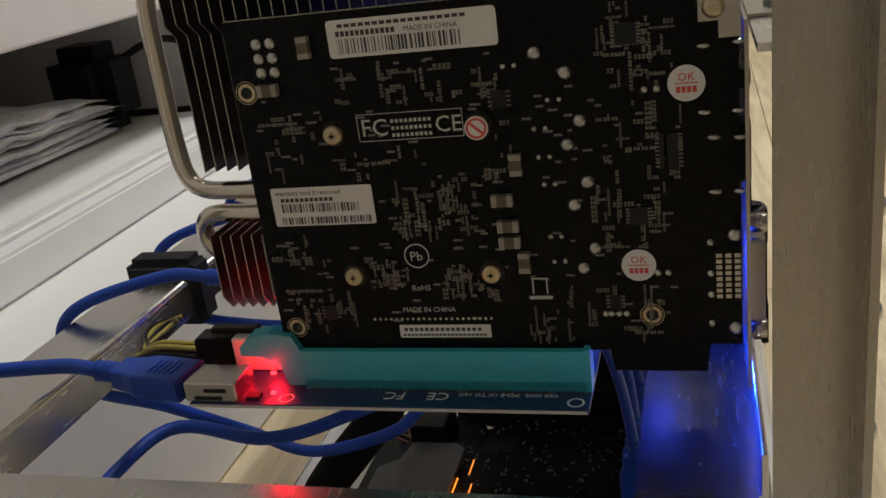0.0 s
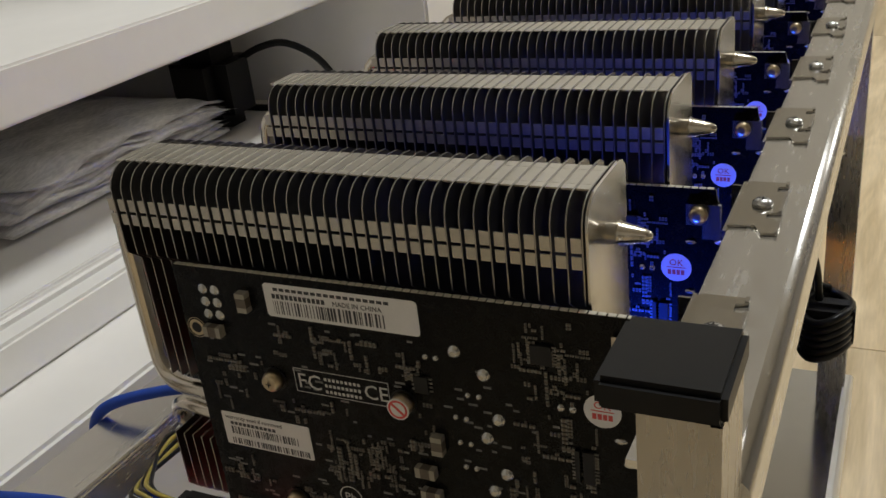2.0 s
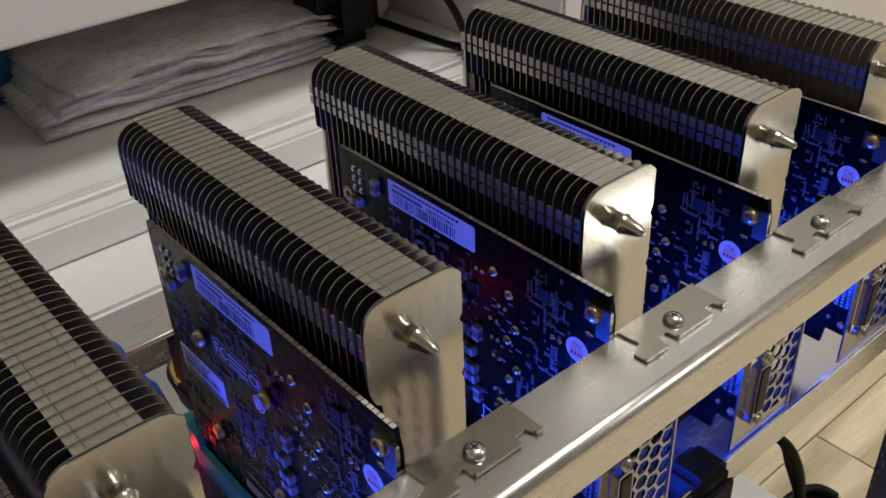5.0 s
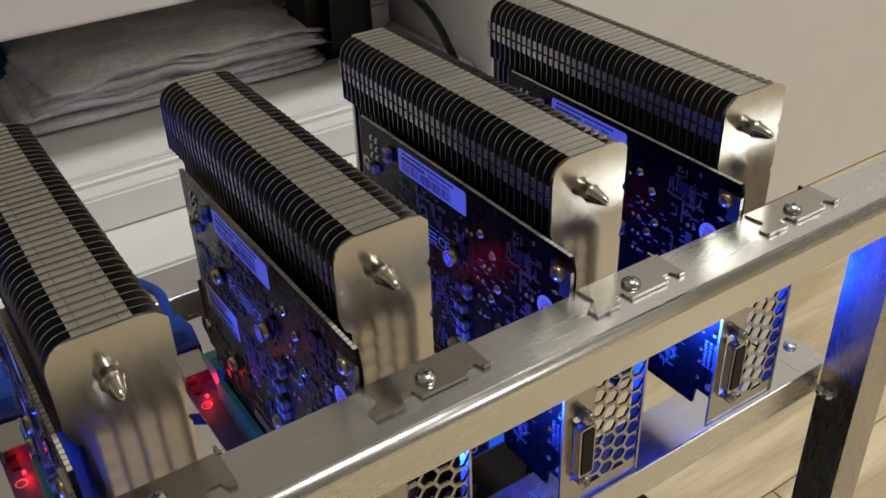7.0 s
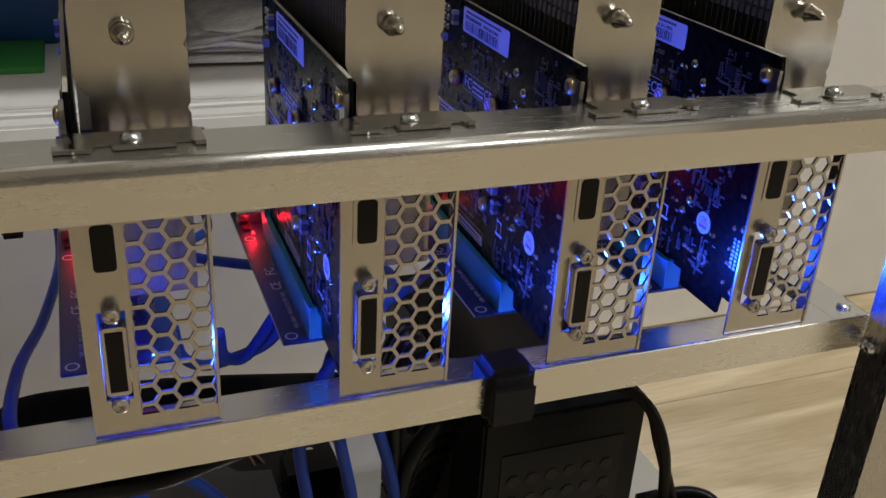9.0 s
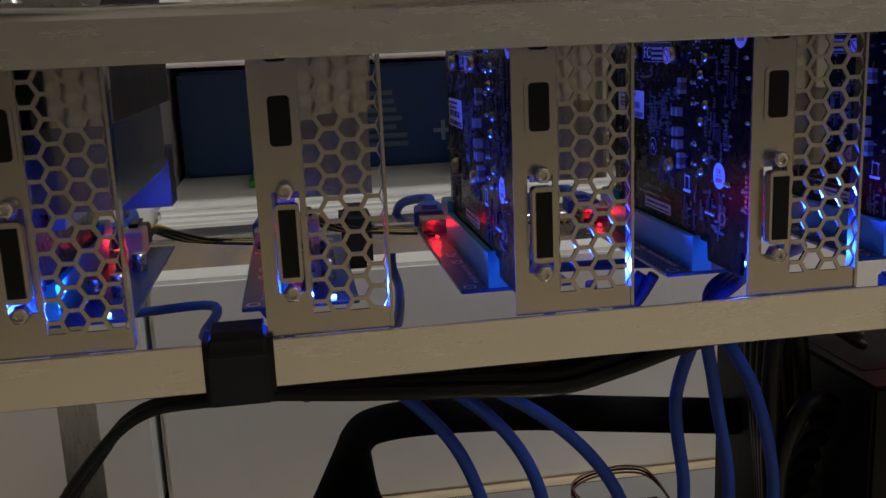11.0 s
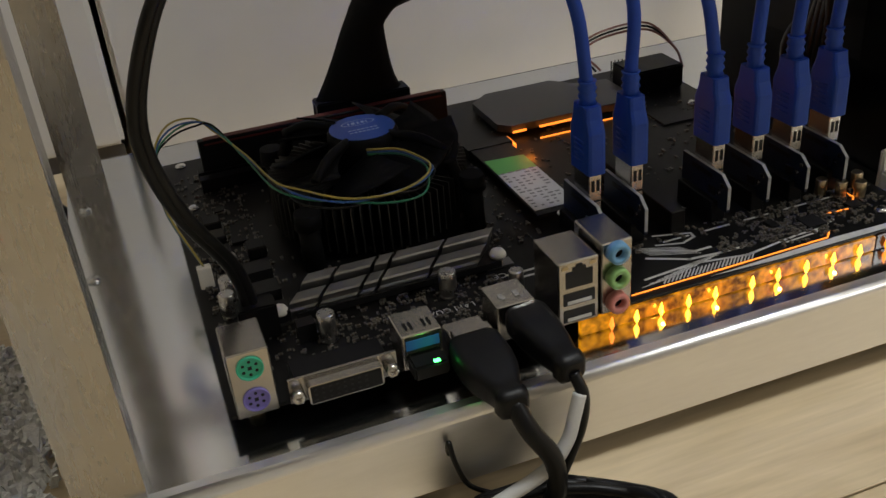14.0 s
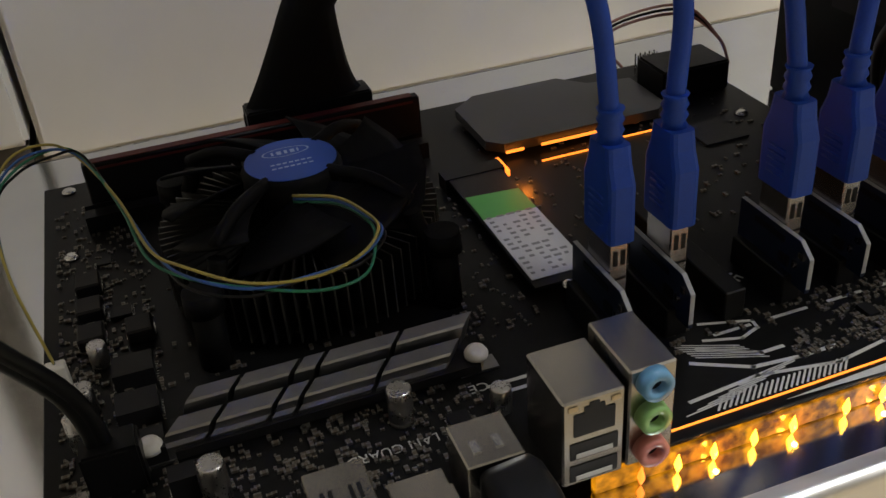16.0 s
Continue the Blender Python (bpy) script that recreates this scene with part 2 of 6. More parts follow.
def boxes(*rows):
    bm = bmesh.new()
    for r in rows:
        box(bm, *r)
    return bm


def rbox(x0, x1, y0, y1, z0, z1, r=0.0005, seg=2):
    bm = box(bmesh.new(), x0, x1, y0, y1, z0, z1)
    bmesh.ops.bevel(bm, geom=bm.edges[:], offset=r, segments=seg, affect="EDGES")
    return bm


def cyl(bm, a, b, r, r2=None, n=14, caps=True):
    a, b = Vector(a), Vector(b)
    q = (b - a).to_track_quat("Z", "Y")
    r2 = r if r2 is None else r2
    rings = []
    for p, rr in ((a, r), (b, r2)):
        rings.append([bm.verts.new(p + q @ Vector((rr * math.cos(k * math.tau / n), rr * math.sin(k * math.tau / n), 0))) for k in range(n)])
    for k in range(n):
        f = bm.faces.new((rings[0][k], rings[0][(k + 1) % n], rings[1][(k + 1) % n], rings[1][k]))
        f.smooth = True
    if caps:
        bm.faces.new(rings[0][::-1])
        bm.faces.new(rings[1])
    return bm


def lathe(bm, base, axis, rows, n=18):
    """rows of (distance along the axis, radius)."""
    base = Vector(base)
    q = Vector(axis).to_track_quat("Z", "Y")
    rings = [[bm.verts.new(base + q @ Vector((r * math.cos(k * math.tau / n), r * math.sin(k * math.tau / n), d))) for k in range(n)] for d, r in rows]
    for a, b in zip(rings, rings[1:]):
        for k in range(n):
            f = bm.faces.new((a[k], a[(k + 1) % n], b[(k + 1) % n], b[k]))
            f.smooth = True
    bm.faces.new(rings[0][::-1])
    bm.faces.new(rings[-1])
    return bm


def prism(bm, poly, axis, a, b):
    """A polygon in the two other axes, in order, extruded along an axis from a to b."""
    def at(p, d):
        u, v = p
        return {"x": (d, u, v), "y": (u, d, v), "z": (u, v, d)}[axis]
    lo = [bm.verts.new(at(p, a)) for p in poly]
    hi = [bm.verts.new(at(p, b)) for p in poly]
    n = len(poly)
    bm.faces.new(lo)
    bm.faces.new(hi[::-1])
    for k in range(n):
        bm.faces.new((lo[k], hi[k], hi[(k + 1) % n], lo[(k + 1) % n]))
    return bm


def rounded(x0, x1, z0, z1, r, n=4):
    out = []
    for cx, cz, a0 in ((x1 - r, z1 - r, 0), (x0 + r, z1 - r, 90), (x0 + r, z0 + r, 180), (x1 - r, z0 + r, 270)):
        for k in range(n + 1):
            a = radians(a0 + 90 * k / n)
            out.append((cx + r * math.cos(a), cz + r * math.sin(a)))
    return out


def smooth_path(pts, per=8):
    pts = [Vector(p) for p in pts]
    p = [2 * pts[0] - pts[1]] + pts + [2 * pts[-1] - pts[-2]]
    out = []
    for i in range(1, len(p) - 2):
        for k in range(per):
            t = k / per
            a, b, c, d = p[i - 1:i + 3]
            out.append(0.5 * (2 * b + (c - a) * t + (2 * a - 5 * b + 4 * c - d) * t * t + (3 * b - a - 3 * c + d) * t ** 3))
    out.append(pts[-1])
    return out


def tube(bm, pts, r, n=10, per=8, flat=1.0):
    path = smooth_path(pts, per)
    up = None
    rings = []
    for i, p in enumerate(path):
        d = (path[min(i + 1, len(path) - 1)] - path[max(i - 1, 0)]).normalized()
        if up is None:
            up = d.orthogonal().normalized() if abs(d.z) > 0.9 else Vector((0, 0, 1))
        up = (up - d * up.dot(d)).normalized()
        side = d.cross(up)
        rings.append([bm.verts.new(p + r * (math.cos(k * math.tau / n) * side + flat * math.sin(k * math.tau / n) * up)) for k in range(n)])
    for a, b in zip(rings, rings[1:]):
        for k in range(n):
            f = bm.faces.new((a[k], a[(k + 1) % n], b[(k + 1) % n], b[k]))
            f.smooth = True
    bm.faces.new(rings[0][::-1])
    bm.faces.new(rings[-1])
    return bm


def fix(bm):
    bmesh.ops.recalc_face_normals(bm, faces=bm.faces[:])
    return bm


def mesh_of(name, bm, material, normals=True):
    if normals:
        fix(bm)
    me = bpy.data.meshes.new(name)
    bm.to_mesh(me)
    bm.free()
    me.materials.append(material)
    return me


def part(name, bm, material, parent, label=""):
    ob = new(name, mesh_of(name, bm, material) if isinstance(bm, bmesh.types.BMesh) else bm)
    ob.parent = parent
    return tagged(ob, label)


def thing(name, label, category, group="", kind="", bm=None, material=None):
    ob = new(name, mesh_of(name, bm, material) if bm else None)
    return tagged(ob, label, category, group, kind)


def words(text, size, m, material, depth=0.00005, align="LEFT"):
    """A flat mesh of letters, laid by the matrix m."""
    cu = bpy.data.curves.new("letters", "FONT")
    cu.body, cu.size, cu.extrude, cu.align_x = text, size, depth, align
    cu.resolution_u = 2
    tmp = bpy.data.objects.new("letters", cu)
    me = bpy.data.meshes.new_from_object(tmp)
    bpy.data.objects.remove(tmp)
    me.transform(m)
    me.materials.clear()
    me.materials.append(material)
    return me


def on_back(y, z, x=-0.0002):
    """Letters on a face that looks towards -x: reading runs towards -y."""
    return Matrix(((0, 0, -1, x), (-1, 0, 0, y), (0, 1, 0, z), (0, 0, 0, 1)))


def on_top(x, y, z, turn=0):
    return pose(x, y, z, 0, 0, turn)


def screw_head(bm, p, axis, r=0.0032, h=0.0018):
    lathe(bm, p, axis, ((0, r), (h * 0.5, r * 0.95), (h * 0.9, r * 0.6), (h, r * 0.3)), 14)
    return bm


def cross_slot(bm, p, axis, r):
    p, ax = Vector(p), Vector(axis)
    q = ax.to_track_quat("Z", "Y")
    for w, l in ((0.16, 0.8), (0.8, 0.16)):
        vs = [bm.verts.new(p + q @ Vector((sx * w * r, sy * l * r, 0))) for sx, sy in ((-1, -1), (1, -1), (1, 1), (-1, 1))]
        bm.faces.new(vs)
    return bm

# ---- room ----


def build_room():
    ground = thing("floor", "pale oak laminate floor boards in long planks", "floor", kind="structure",
                   bm=boxes((-2.2, 3.2, -2.4, 1.9, -0.06, -0.0135)), material=GAP)
    w = 0.1725
    datas = {}
    k = 0
    for j in range(26):
        y0 = -2.505 + j * w
        off = (j * 0.47 + 0.20) % 1.2
        x = -2.2 - off
        while x < 3.2:
            a, b = max(x, -2.2), min(x + 1.2, 3.2)
            key = round(b - a, 3)
            if key > 0.02:
                if key not in datas:
                    datas[key] = mesh_of("plank", rbox(0.0005, key - 0.0005, 0.0005, w - 0.0005, -0.012, 0, 0.0006, 1), OAK)
                ob = new("plank", datas[key])
                ob.location = (a, y0, 0)
                ob.parent = ground
            x += 1.2
    # wall_front, behind the view, takes the darkened paint for its reflections only.
    for name, r in (("wall_back", (-2.3, 3.3, 1.9, 2.0, -0.06, 2.5)), ("wall_front", (-2.3, 3.3, -2.5, -2.4, -0.06, 2.5)),
                    ("wall_left", (-2.3, -2.2, -2.4, 1.9, -0.06, 2.5)), ("wall_right", (3.2, 3.3, -2.4, 1.9, -0.06, 2.5))):
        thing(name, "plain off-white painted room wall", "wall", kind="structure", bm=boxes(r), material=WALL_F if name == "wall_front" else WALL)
    thing("ceiling", "plain white painted ceiling", "ceiling", kind="structure", bm=boxes((-2.3, 3.3, -2.5, 2.0, 2.5, 2.6)), material=WALL)


build_room()

# ---- white cabinet behind the rig ----
CY, CZ, RB = 0.431, 0.2275, 0.62   # drawer fronts, shelf lip, right end
UNIT_Y = 0.361                        # front of the tall end units


def build_cabinet():
    cab = thing("cabinet", "white lacquered low cabinet with drawers and an open shelf", "cabinet")
    part("carcass", boxes((-0.0185, RB, CY + 0.021, 0.93, 0.0, CZ - 0.03)), WHITE, cab)
    # Dark block fills the shaded gap below the left unit.
    part("plinth", boxes((-1.38, -0.024, UNIT_Y + 0.004, 0.93, 0.0, 0.012)), GAP, cab, "recessed plinth, dark as the shaded gap under the unit")
    part("drawer_front", rbox(-0.0185, RB - 0.004, CY, CY + 0.02, 0.1832, CZ - 0.0145, 0.0025), WHITE, cab)
    part("lower_front", rbox(-0.0185, RB - 0.004, UNIT_Y + 0.0015, CY + 0.010, 0.0, 0.183, 0.003), WHITE, cab, "plain white lower front")
    part("top", rbox(-0.0185, RB, CY + 0.021, 0.93, CZ - 0.029, CZ - 0.010, 0.003, 3), WHITE, cab)
    part("top_lip", rbox(-0.0185, RB, CY + 0.0265, 0.93, CZ - 0.0105, CZ - 0.0078, 0.0012, 2), WHITE, cab)
    part("back_panel", boxes((-1.4, RB, 0.93, 0.95, CZ - 0.008, 0.329)), WHITE, cab)
    part("shelf", rbox(-0.0185, RB, 0.452, 0.95, 0.329, 0.366, 0.002), WHITE, cab, "thick white shelf above the papers")
    part("end_unit", rbox(-1.4, -0.0225, UNIT_Y, 0.955, 0.0125, 1.1, 0.003), WHITE, cab, "plain tall white end unit")
    part("end_unit", rbox(RB + 0.0005, 1.9, UNIT_Y + 0.003, 0.95, 0.0, 1.1, 0.003), WHITE, cab, "plain tall white end unit")
    return cab


build_cabinet()


def build_papers():
    rnd = random.Random(4)
    z = CZ - 0.007
    for k, (thick, w, d, dx, dy) in enumerate(((0.009, 0.268, 0.215, 0.0, 0.0), (0.008, 0.252, 0.205, 0.006, 0.000), (0.007, 0.262, 0.200, -0.006, -0.008), (0.0065, 0.258, 0.200, 0.004, -0.006), (0.006, 0.255, 0.195, 0.007, -0.014), (0.0055, 0.252, 0.192, 0.004, -0.008), (0.005, 0.248, 0.190, 0.008, -0.012))):
        bm = bmesh.new()
        n, mrow = 26, 18
        rows_t, rows_b = [], []
        ang = rnd.uniform(-0.06, 0.06)
        for i in range(n + 1):
            rt, rb = [], []
            for j in range(mrow + 1):
                u, v = 2 * i / n - 1, 2 * j / mrow - 1
                x, y = u * w / 2, v * d / 2
                roll = (1 - abs(u) ** 14) * (1 - abs(v) ** 10)
                wave = 0.0035 * noise.noise(Vector((x * 8, y * 10, k * 0.4))) + (0.0026 + 0.0006 * k) * noise.noise(Vector((x * 26 + y * 12, y * 22, 3.0 + 0.35 * k))) + 0.0008 * noise.noise(Vector((x * 70, y * 50, k)))
                drape = -0.003 * max(0.0, abs(u) - 0.6)
                px, py = 0.382 + dx + x * math.cos(ang) - y * math.sin(ang), 0.640 + dy + x * math.sin(ang) + y * math.cos(ang)
                rt.append(bm.verts.new((px, py, z + thick * (0.5 + 0.5 * roll) + wave * min(1, k + 0.4) + drape * k)))
                rb.append(bm.verts.new((px, py, z + thick * (0.5 - 0.5 * roll) - (0.0006 if k else 0) + wave * (0.4 if k == 1 else 1.0) * (k > 0) + drape * k)) if 0 < i < n and 0 < j < mrow else rt[-1])
            rows_t.append(rt)
            rows_b.append(rb)
        for i in range(n):
            for j in range(mrow):
                for rws in (rows_t, rows_b):
                    bm.faces.new((rws[i][j], rws[i + 1][j], rws[i + 1][j + 1], rws[i][j + 1])).smooth = True
        thing("newspaper", "crumpled grey-white newspaper lying in a pile on the shelf", "papers", "papers on the shelf", bm=bm, material=SHEETPAPER)
        z += thick - 0.0012
    # boxes and cables in the opening
    bk = thing("book", "dark blue box file standing in the open shelf", "box", bm=rbox(-0.015, 0.262, 0.642, 0.80, CZ - 0.008, 0.322, 0.003), material=BOOKBLUE)
    part("cross_mark", boxes((0.232, 0.252, 0.640, 0.6415, 0.2515, 0.2555), (0.240, 0.244, 0.6398, 0.6413, 0.2435, 0.2635)), mat("pale_blue_ink", (0.25, 0.40, 0.55), 0.5), bk, "pale blue plus sign")
    part("lettering", boxes(*[(0.165, 0.165 + rnd.uniform(0.025, 0.045), 0.640, 0.6415, 0.240 + 0.0085 * q, 0.2445 + 0.0085 * q) for q in range(7)]), mat("pale_ink", (0.14, 0.22, 0.32), 0.5), bk)
    thing("folder", "green card folder lying under the blue box", "folder", bm=rbox(0.05, 0.142, 0.545, 0.638, CZ - 0.0075, CZ - 0.002, 0.001), material=GREEN)
    ad = thing("power_adapter", "black power adapter lying on the shelf", "adapter", bm=rbox(0.500, 0.566, 0.530, 0.60, CZ - 0.0075, CZ + 0.074, 0.016, 4), material=BLACK)
    bm = bmesh.new()
    tube(bm, ((0.548, 0.545, CZ + 0.052), (0.552, 0.515, CZ + 0.066), (0.562, 0.490, CZ + 0.068), (0.575, 0.465, CZ + 0.050), (0.588, 0.455, CZ + 0.020), (0.592, 0.46, CZ - 0.004), (0.58, 0.60, CZ - 0.004)), 0.0035)
    part("cord", bm, RUBBER, ad)
    for k in range(3):
        bm = bmesh.new()
        tube(bm, [(0.50 + 0.012 * k + 0.03 * math.sin(q * 0.9 + k), 0.58 + 0.02 * k + 0.03 * math.cos(q * 1.1 + k), CZ - 0.003 + 0.007 * k + 0.004 * math.sin(q * 1.7)) for q in range(9)], 0.0034)
        thing("tangled_cord", "black mains cord lying tangled on the shelf", "cable", "cords on the shelf", bm=bm, material=RUBBER)
    thing("white_plug", "white mains plug on the shelf beside the adapter", "plug", bm=rbox(0.575, 0.608, 0.58, 0.62, CZ - 0.0075, CZ + 0.025, 0.006, 3), material=WHITEP)


build_papers()

# ---- rug, left of the rig ----


def build_rug():
    rnd = random.Random(7)
    vs, fs = [], []
    for _ in range(15000):
        x, y = rnd.uniform(-0.34, -0.074), rnd.uniform(-0.22, 0.150)
        if x > -0.095 - 0.006 * math.sin(y * 60) or y > 0.132 + 0.007 * math.sin(x * 70):
            if rnd.random() < 0.6:
                continue
        h = rnd.uniform(0.004, 0.0085)
        a, r = rnd.uniform(0, math.tau), rnd.uniform(0.0013, 0.0026)
        lx, ly = rnd.uniform(-0.0035, 0.0035), rnd.uniform(-0.0035, 0.0035)
        i = len(vs)
        for k in range(3):
            vs.append((x + r * math.cos(a + k * 2.09), y + r * math.sin(a + k * 2.09), 0.001))
        for k in range(3):
            vs.append((x + lx + 0.8 * r * math.cos(a + k * 2.09), y + ly + 0.8 * r * math.sin(a + k * 2.09), h))
        fs += [(i, i + 1, i + 4, i + 3), (i + 1, i + 2, i + 5, i + 4), (i + 2, i, i + 3, i + 5), (i + 3, i + 4, i + 5)]
    me = bpy.data.meshes.new("rug")
    me.from_pydata(vs, [], fs)
    me.materials.append(CARPET)
    tagged(new("rug", me), "grey shaggy wool rug lying on the floor", "rug", kind="stuff")
    part("backing", rbox(-0.35, -0.080, -0.23, 0.142, 0.0, 0.003, 0.001), CARPET, bpy.data.objects["rug"])


build_rug()

# ---- aluminium frame ----
PITCH, CARDS = 0.083, 6
RAIL_T, RAIL_B, RAIL_I, RAIL_O = 0.353, 0.3365, -0.0065, -0.0315   # top rail: top, bottom, inner and outer edge
LOW_T, LOW_B = 0.2475, 0.2312                                   # lower rail: upright face
LEDGE = 0.2348                                                  # its flange, on which the side rails are bolted
POST_L, POST_R = (-0.058, -0.036), (0.487, 0.509)
TRAY = 0.040


def angle_x(x0, x1, y_in, y_out, z_top, z_bot, t=0.002, r=0.004):
    """An angle profile along x: a flat top and a face turned down at y_out, with a rounded outer corner."""
    arc = [(y_out + r - r * math.sin(radians(a)), z_top - r + r * math.cos(radians(a))) for a in range(0, 91, 10)]
    ri = r - t
    arc2 = [(y_out + r - ri * math.sin(radians(a)), z_top - r + ri * math.cos(radians(a))) for a in (90, 45, 0)]
    poly = [(y_in, z_top)] + arc + [(y_out, z_bot), (y_out + t, z_bot)] + arc2 + [(y_in, z_top - t)]
    bm = prism(bmesh.new(), poly, "x", x0, x1)
    for f in bm.faces:
        c = f.calc_center_median()
        f.smooth = len(f.verts) == 4 and c.y < y_out + r and c.z > z_top - r
    return bm


def angle_post(x0, x1, y0, y1, z0, z1, inner_x, t=0.002):
    """An upright angle: a face across x at y0 and a face across y at the inner or outer side."""
    if inner_x > 0:
        poly = [(x0, y0), (x1, y0), (x1, y0 + t), (x0 + t, y0 + t), (x0 + t, y1), (x0, y1)]
    else:
        poly = [(x0, y0), (x1, y0), (x1, y1), (x1 - t, y1), (x1 - t, y0 + t), (x0, y0 + t)]
    return prism(bmesh.new(), poly, "z", z0, z1)


def build_frame():
    fr = thing("rig_frame", "open mining rig frame of mill-finish aluminium angles", "frame")
    part("top_rail", angle_x(POST_L[1], POST_R[1], RAIL_I, RAIL_O, RAIL_T, RAIL_B), ALU, fr)
    part("lower_rail", prism(bmesh.new(), [(-0.0085, LOW_B + 0.0004), (-0.0081, LOW_B), (-0.0072, LOW_B), (-0.0069, LOW_B + 0.0004), (-0.0069, LEDGE - 0.0016), (0.0260, LEDGE - 0.0016), (0.0260, LEDGE), (-0.0069, LEDGE), (-0.0069, LOW_T - 0.0004), (-0.0073, LOW_T), (-0.0081, LOW_T), (-0.0085, LOW_T - 0.0004)], "x", POST_L[1] - 0.001, POST_R[0] + 0.001), ALU, fr)
    part("corner_plate", boxes((POST_L[0] + 0.003, POST_L[1] - 0.0012, -0.0060, 0.0260, LEDGE - 0.0016, LEDGE)), ALU, fr)
    part("corner_plate", boxes((POST_R[0] + 0.0012, POST_R[1] - 0.001, -0.0060, 0.0340, LEDGE - 0.0016, LEDGE)), ALU, fr)
    part("rear_rail", angle_x(POST_L[1], POST_R[0], 0.2780, 0.2460, LEDGE, LEDGE - 0.018, 0.0016, 0.0022), ALU, fr)
    for (a, b), s in ((POST_L, 1), (POST_R, -1)):
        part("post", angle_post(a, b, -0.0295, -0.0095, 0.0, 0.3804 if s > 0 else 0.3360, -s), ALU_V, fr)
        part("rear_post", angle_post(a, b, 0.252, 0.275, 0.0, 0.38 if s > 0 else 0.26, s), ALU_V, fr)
        part("side_rail", boxes(((a, b - 0.005) if s > 0 else (a + 0.005, b)) + (0.0262, 0.251, LEDGE - 0.0018, LEDGE - 0.0002), ((a, a + 0.0016) if s > 0 else (b - 0.0016, b)) + (0.0262, 0.251, LOW_B - 0.014, LEDGE - 0.0019)), ALU, fr)
    cap = part("post_cap", rbox(POST_L[0] - 0.0008, POST_L[1] + 0.0008, -0.0303, -0.0077, 0.3805, 0.3872, 0.0012), BLACK, fr, "black plastic end cap")
    part("tray", rbox(POST_L[0] + 0.001, POST_R[1] - 0.001, -0.0330, 0.272, TRAY - 0.002, TRAY, 0.0004), SHEET, fr, "mirror-bright aluminium tray")
    part("tray_lip", angle_x(POST_L[0] + 0.003, POST_R[1] - 0.003, -0.0280, -0.0352, TRAY + 0.0019, 0.0105, 0.0016, 0.0034), LIP, fr)
    part("rear_lip", rbox(POST_L[0] + 0.003, POST_R[1] - 0.003, 0.2725, 0.2742, 0.001, TRAY - 0.0002, 0.0006), ALU, fr)
    for p, ax in [((-0.047, 0.128, TRAY), (0, 0, 1)), ((-0.048, 0.205, TRAY), (0, 0, 1)), ((-0.0475, 0.0185, LEDGE), (0, 0, 1)),
                  ((0.5005, 0.0180, LEDGE), (0, 0, 1)), ((-0.049, 0.24, LEDGE - 0.0002), (0, 0, 1)), ((0.30, -0.0352, 0.02), (0, -1, 0))]:
        s = part("bolt", screw_head(bmesh.new(), p, ax, 0.0034, 0.0022), ZINC, fr)
    for z in (0.318, 0.293, 0.262):
        part("bolt", screw_head(bmesh.new(), (-0.047, -0.0295, z), (0, -1, 0), 0.0032, 0.0026), ZINC, fr)
    for y in (-0.020, -0.016):
        part("bolt", screw_head(bmesh.new(), (POST_R[0], y + 0.004, 0.235), (-1, 0, 0), 0.003, 0.004), ZINC, fr)
    return fr


build_frame()


def build_straps():
    for x0, x1 in ((0.059, 0.0815), (0.302, 0.3225)):
        bm = rbox(x0, x1, -0.0125, 0.006, LOW_B - 0.0040, LOW_T + 0.0042, 0.003, 3)
        st = thing("cable_strap", "black hook-and-loop strap wrapped round the lower rail", "strap", "cable straps", bm=bm, material=FABRIC)
        part("strap_tail", rbox(x0 + 0.001, x1 - 0.001, -0.0150, -0.0126, LOW_B - 0.0030, LOW_T - 0.002, 0.0011, 2), FABRIC, st)
    thing("cable_strap", "black hook-and-loop strap on the rear rail", "strap", "cable straps",
          bm=rbox(0.1165, 0.1345, 0.2415, 0.2805, LEDGE - 0.0255, LEDGE + 0.0095, 0.004, 3), material=FABRIC)


build_straps()

# ---- graphics cards ----
PCB_T, PCB_B, PCB_L, PCB_R = 0.365, 0.2585, 0.140, -0.004   # top, bottom, rear end, bracket end
HS_T, HS_F, HS_E = 0.3926, 0.0122, 0.164                    # heatsink: top, front, rear end
N_FIN = 38


def fin_mesh():
    t = 0.0004
    nose = [(0.0115 - 0.0080 * math.cos(radians(q)), HS_T - 0.0080 + 0.0080 * math.sin(radians(q))) for q in range(0, 91, 15)]
    body = [(0.0035, 0.3652)] + nose + [(0.0290, HS_T), (0.0328, HS_T - 0.0005), (0.0350, HS_T - 0.0016), (0.0362, HS_T - 0.0038),
            (0.0362, 0.362), (0.0350, 0.357), (0.0362, 0.352), (0.0362, 0.318), (0.0085, 0.318), (0.0085, 0.3612), (0.0060, 0.3632)]
    bm = prism(bmesh.new(), body, "y", 0, t)
    L = 0.00395
    for a, b in ((0.0122, 0.0151), (0.01525, 0.02475), (0.0249, 0.0282)):
        box(bm, a, b, t, L, HS_T - 0.0009, HS_T - 0.0004)
    for a, b in ((0.3744, 0.3778), (0.3788, 0.3826)):
        box(bm, 0.0041, 0.0046, t + 0.0003, L - 0.0006, a, b)
        box(bm, 0.0352, 0.0357, t, L, a - 0.03, b - 0.03)
    body_faces = len(body) + 2
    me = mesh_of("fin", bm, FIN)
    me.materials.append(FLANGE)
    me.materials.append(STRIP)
    # Fin body takes the shaded tone, folded flanges the brighter ones.
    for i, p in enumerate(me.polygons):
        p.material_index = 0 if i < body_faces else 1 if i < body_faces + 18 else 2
    return me


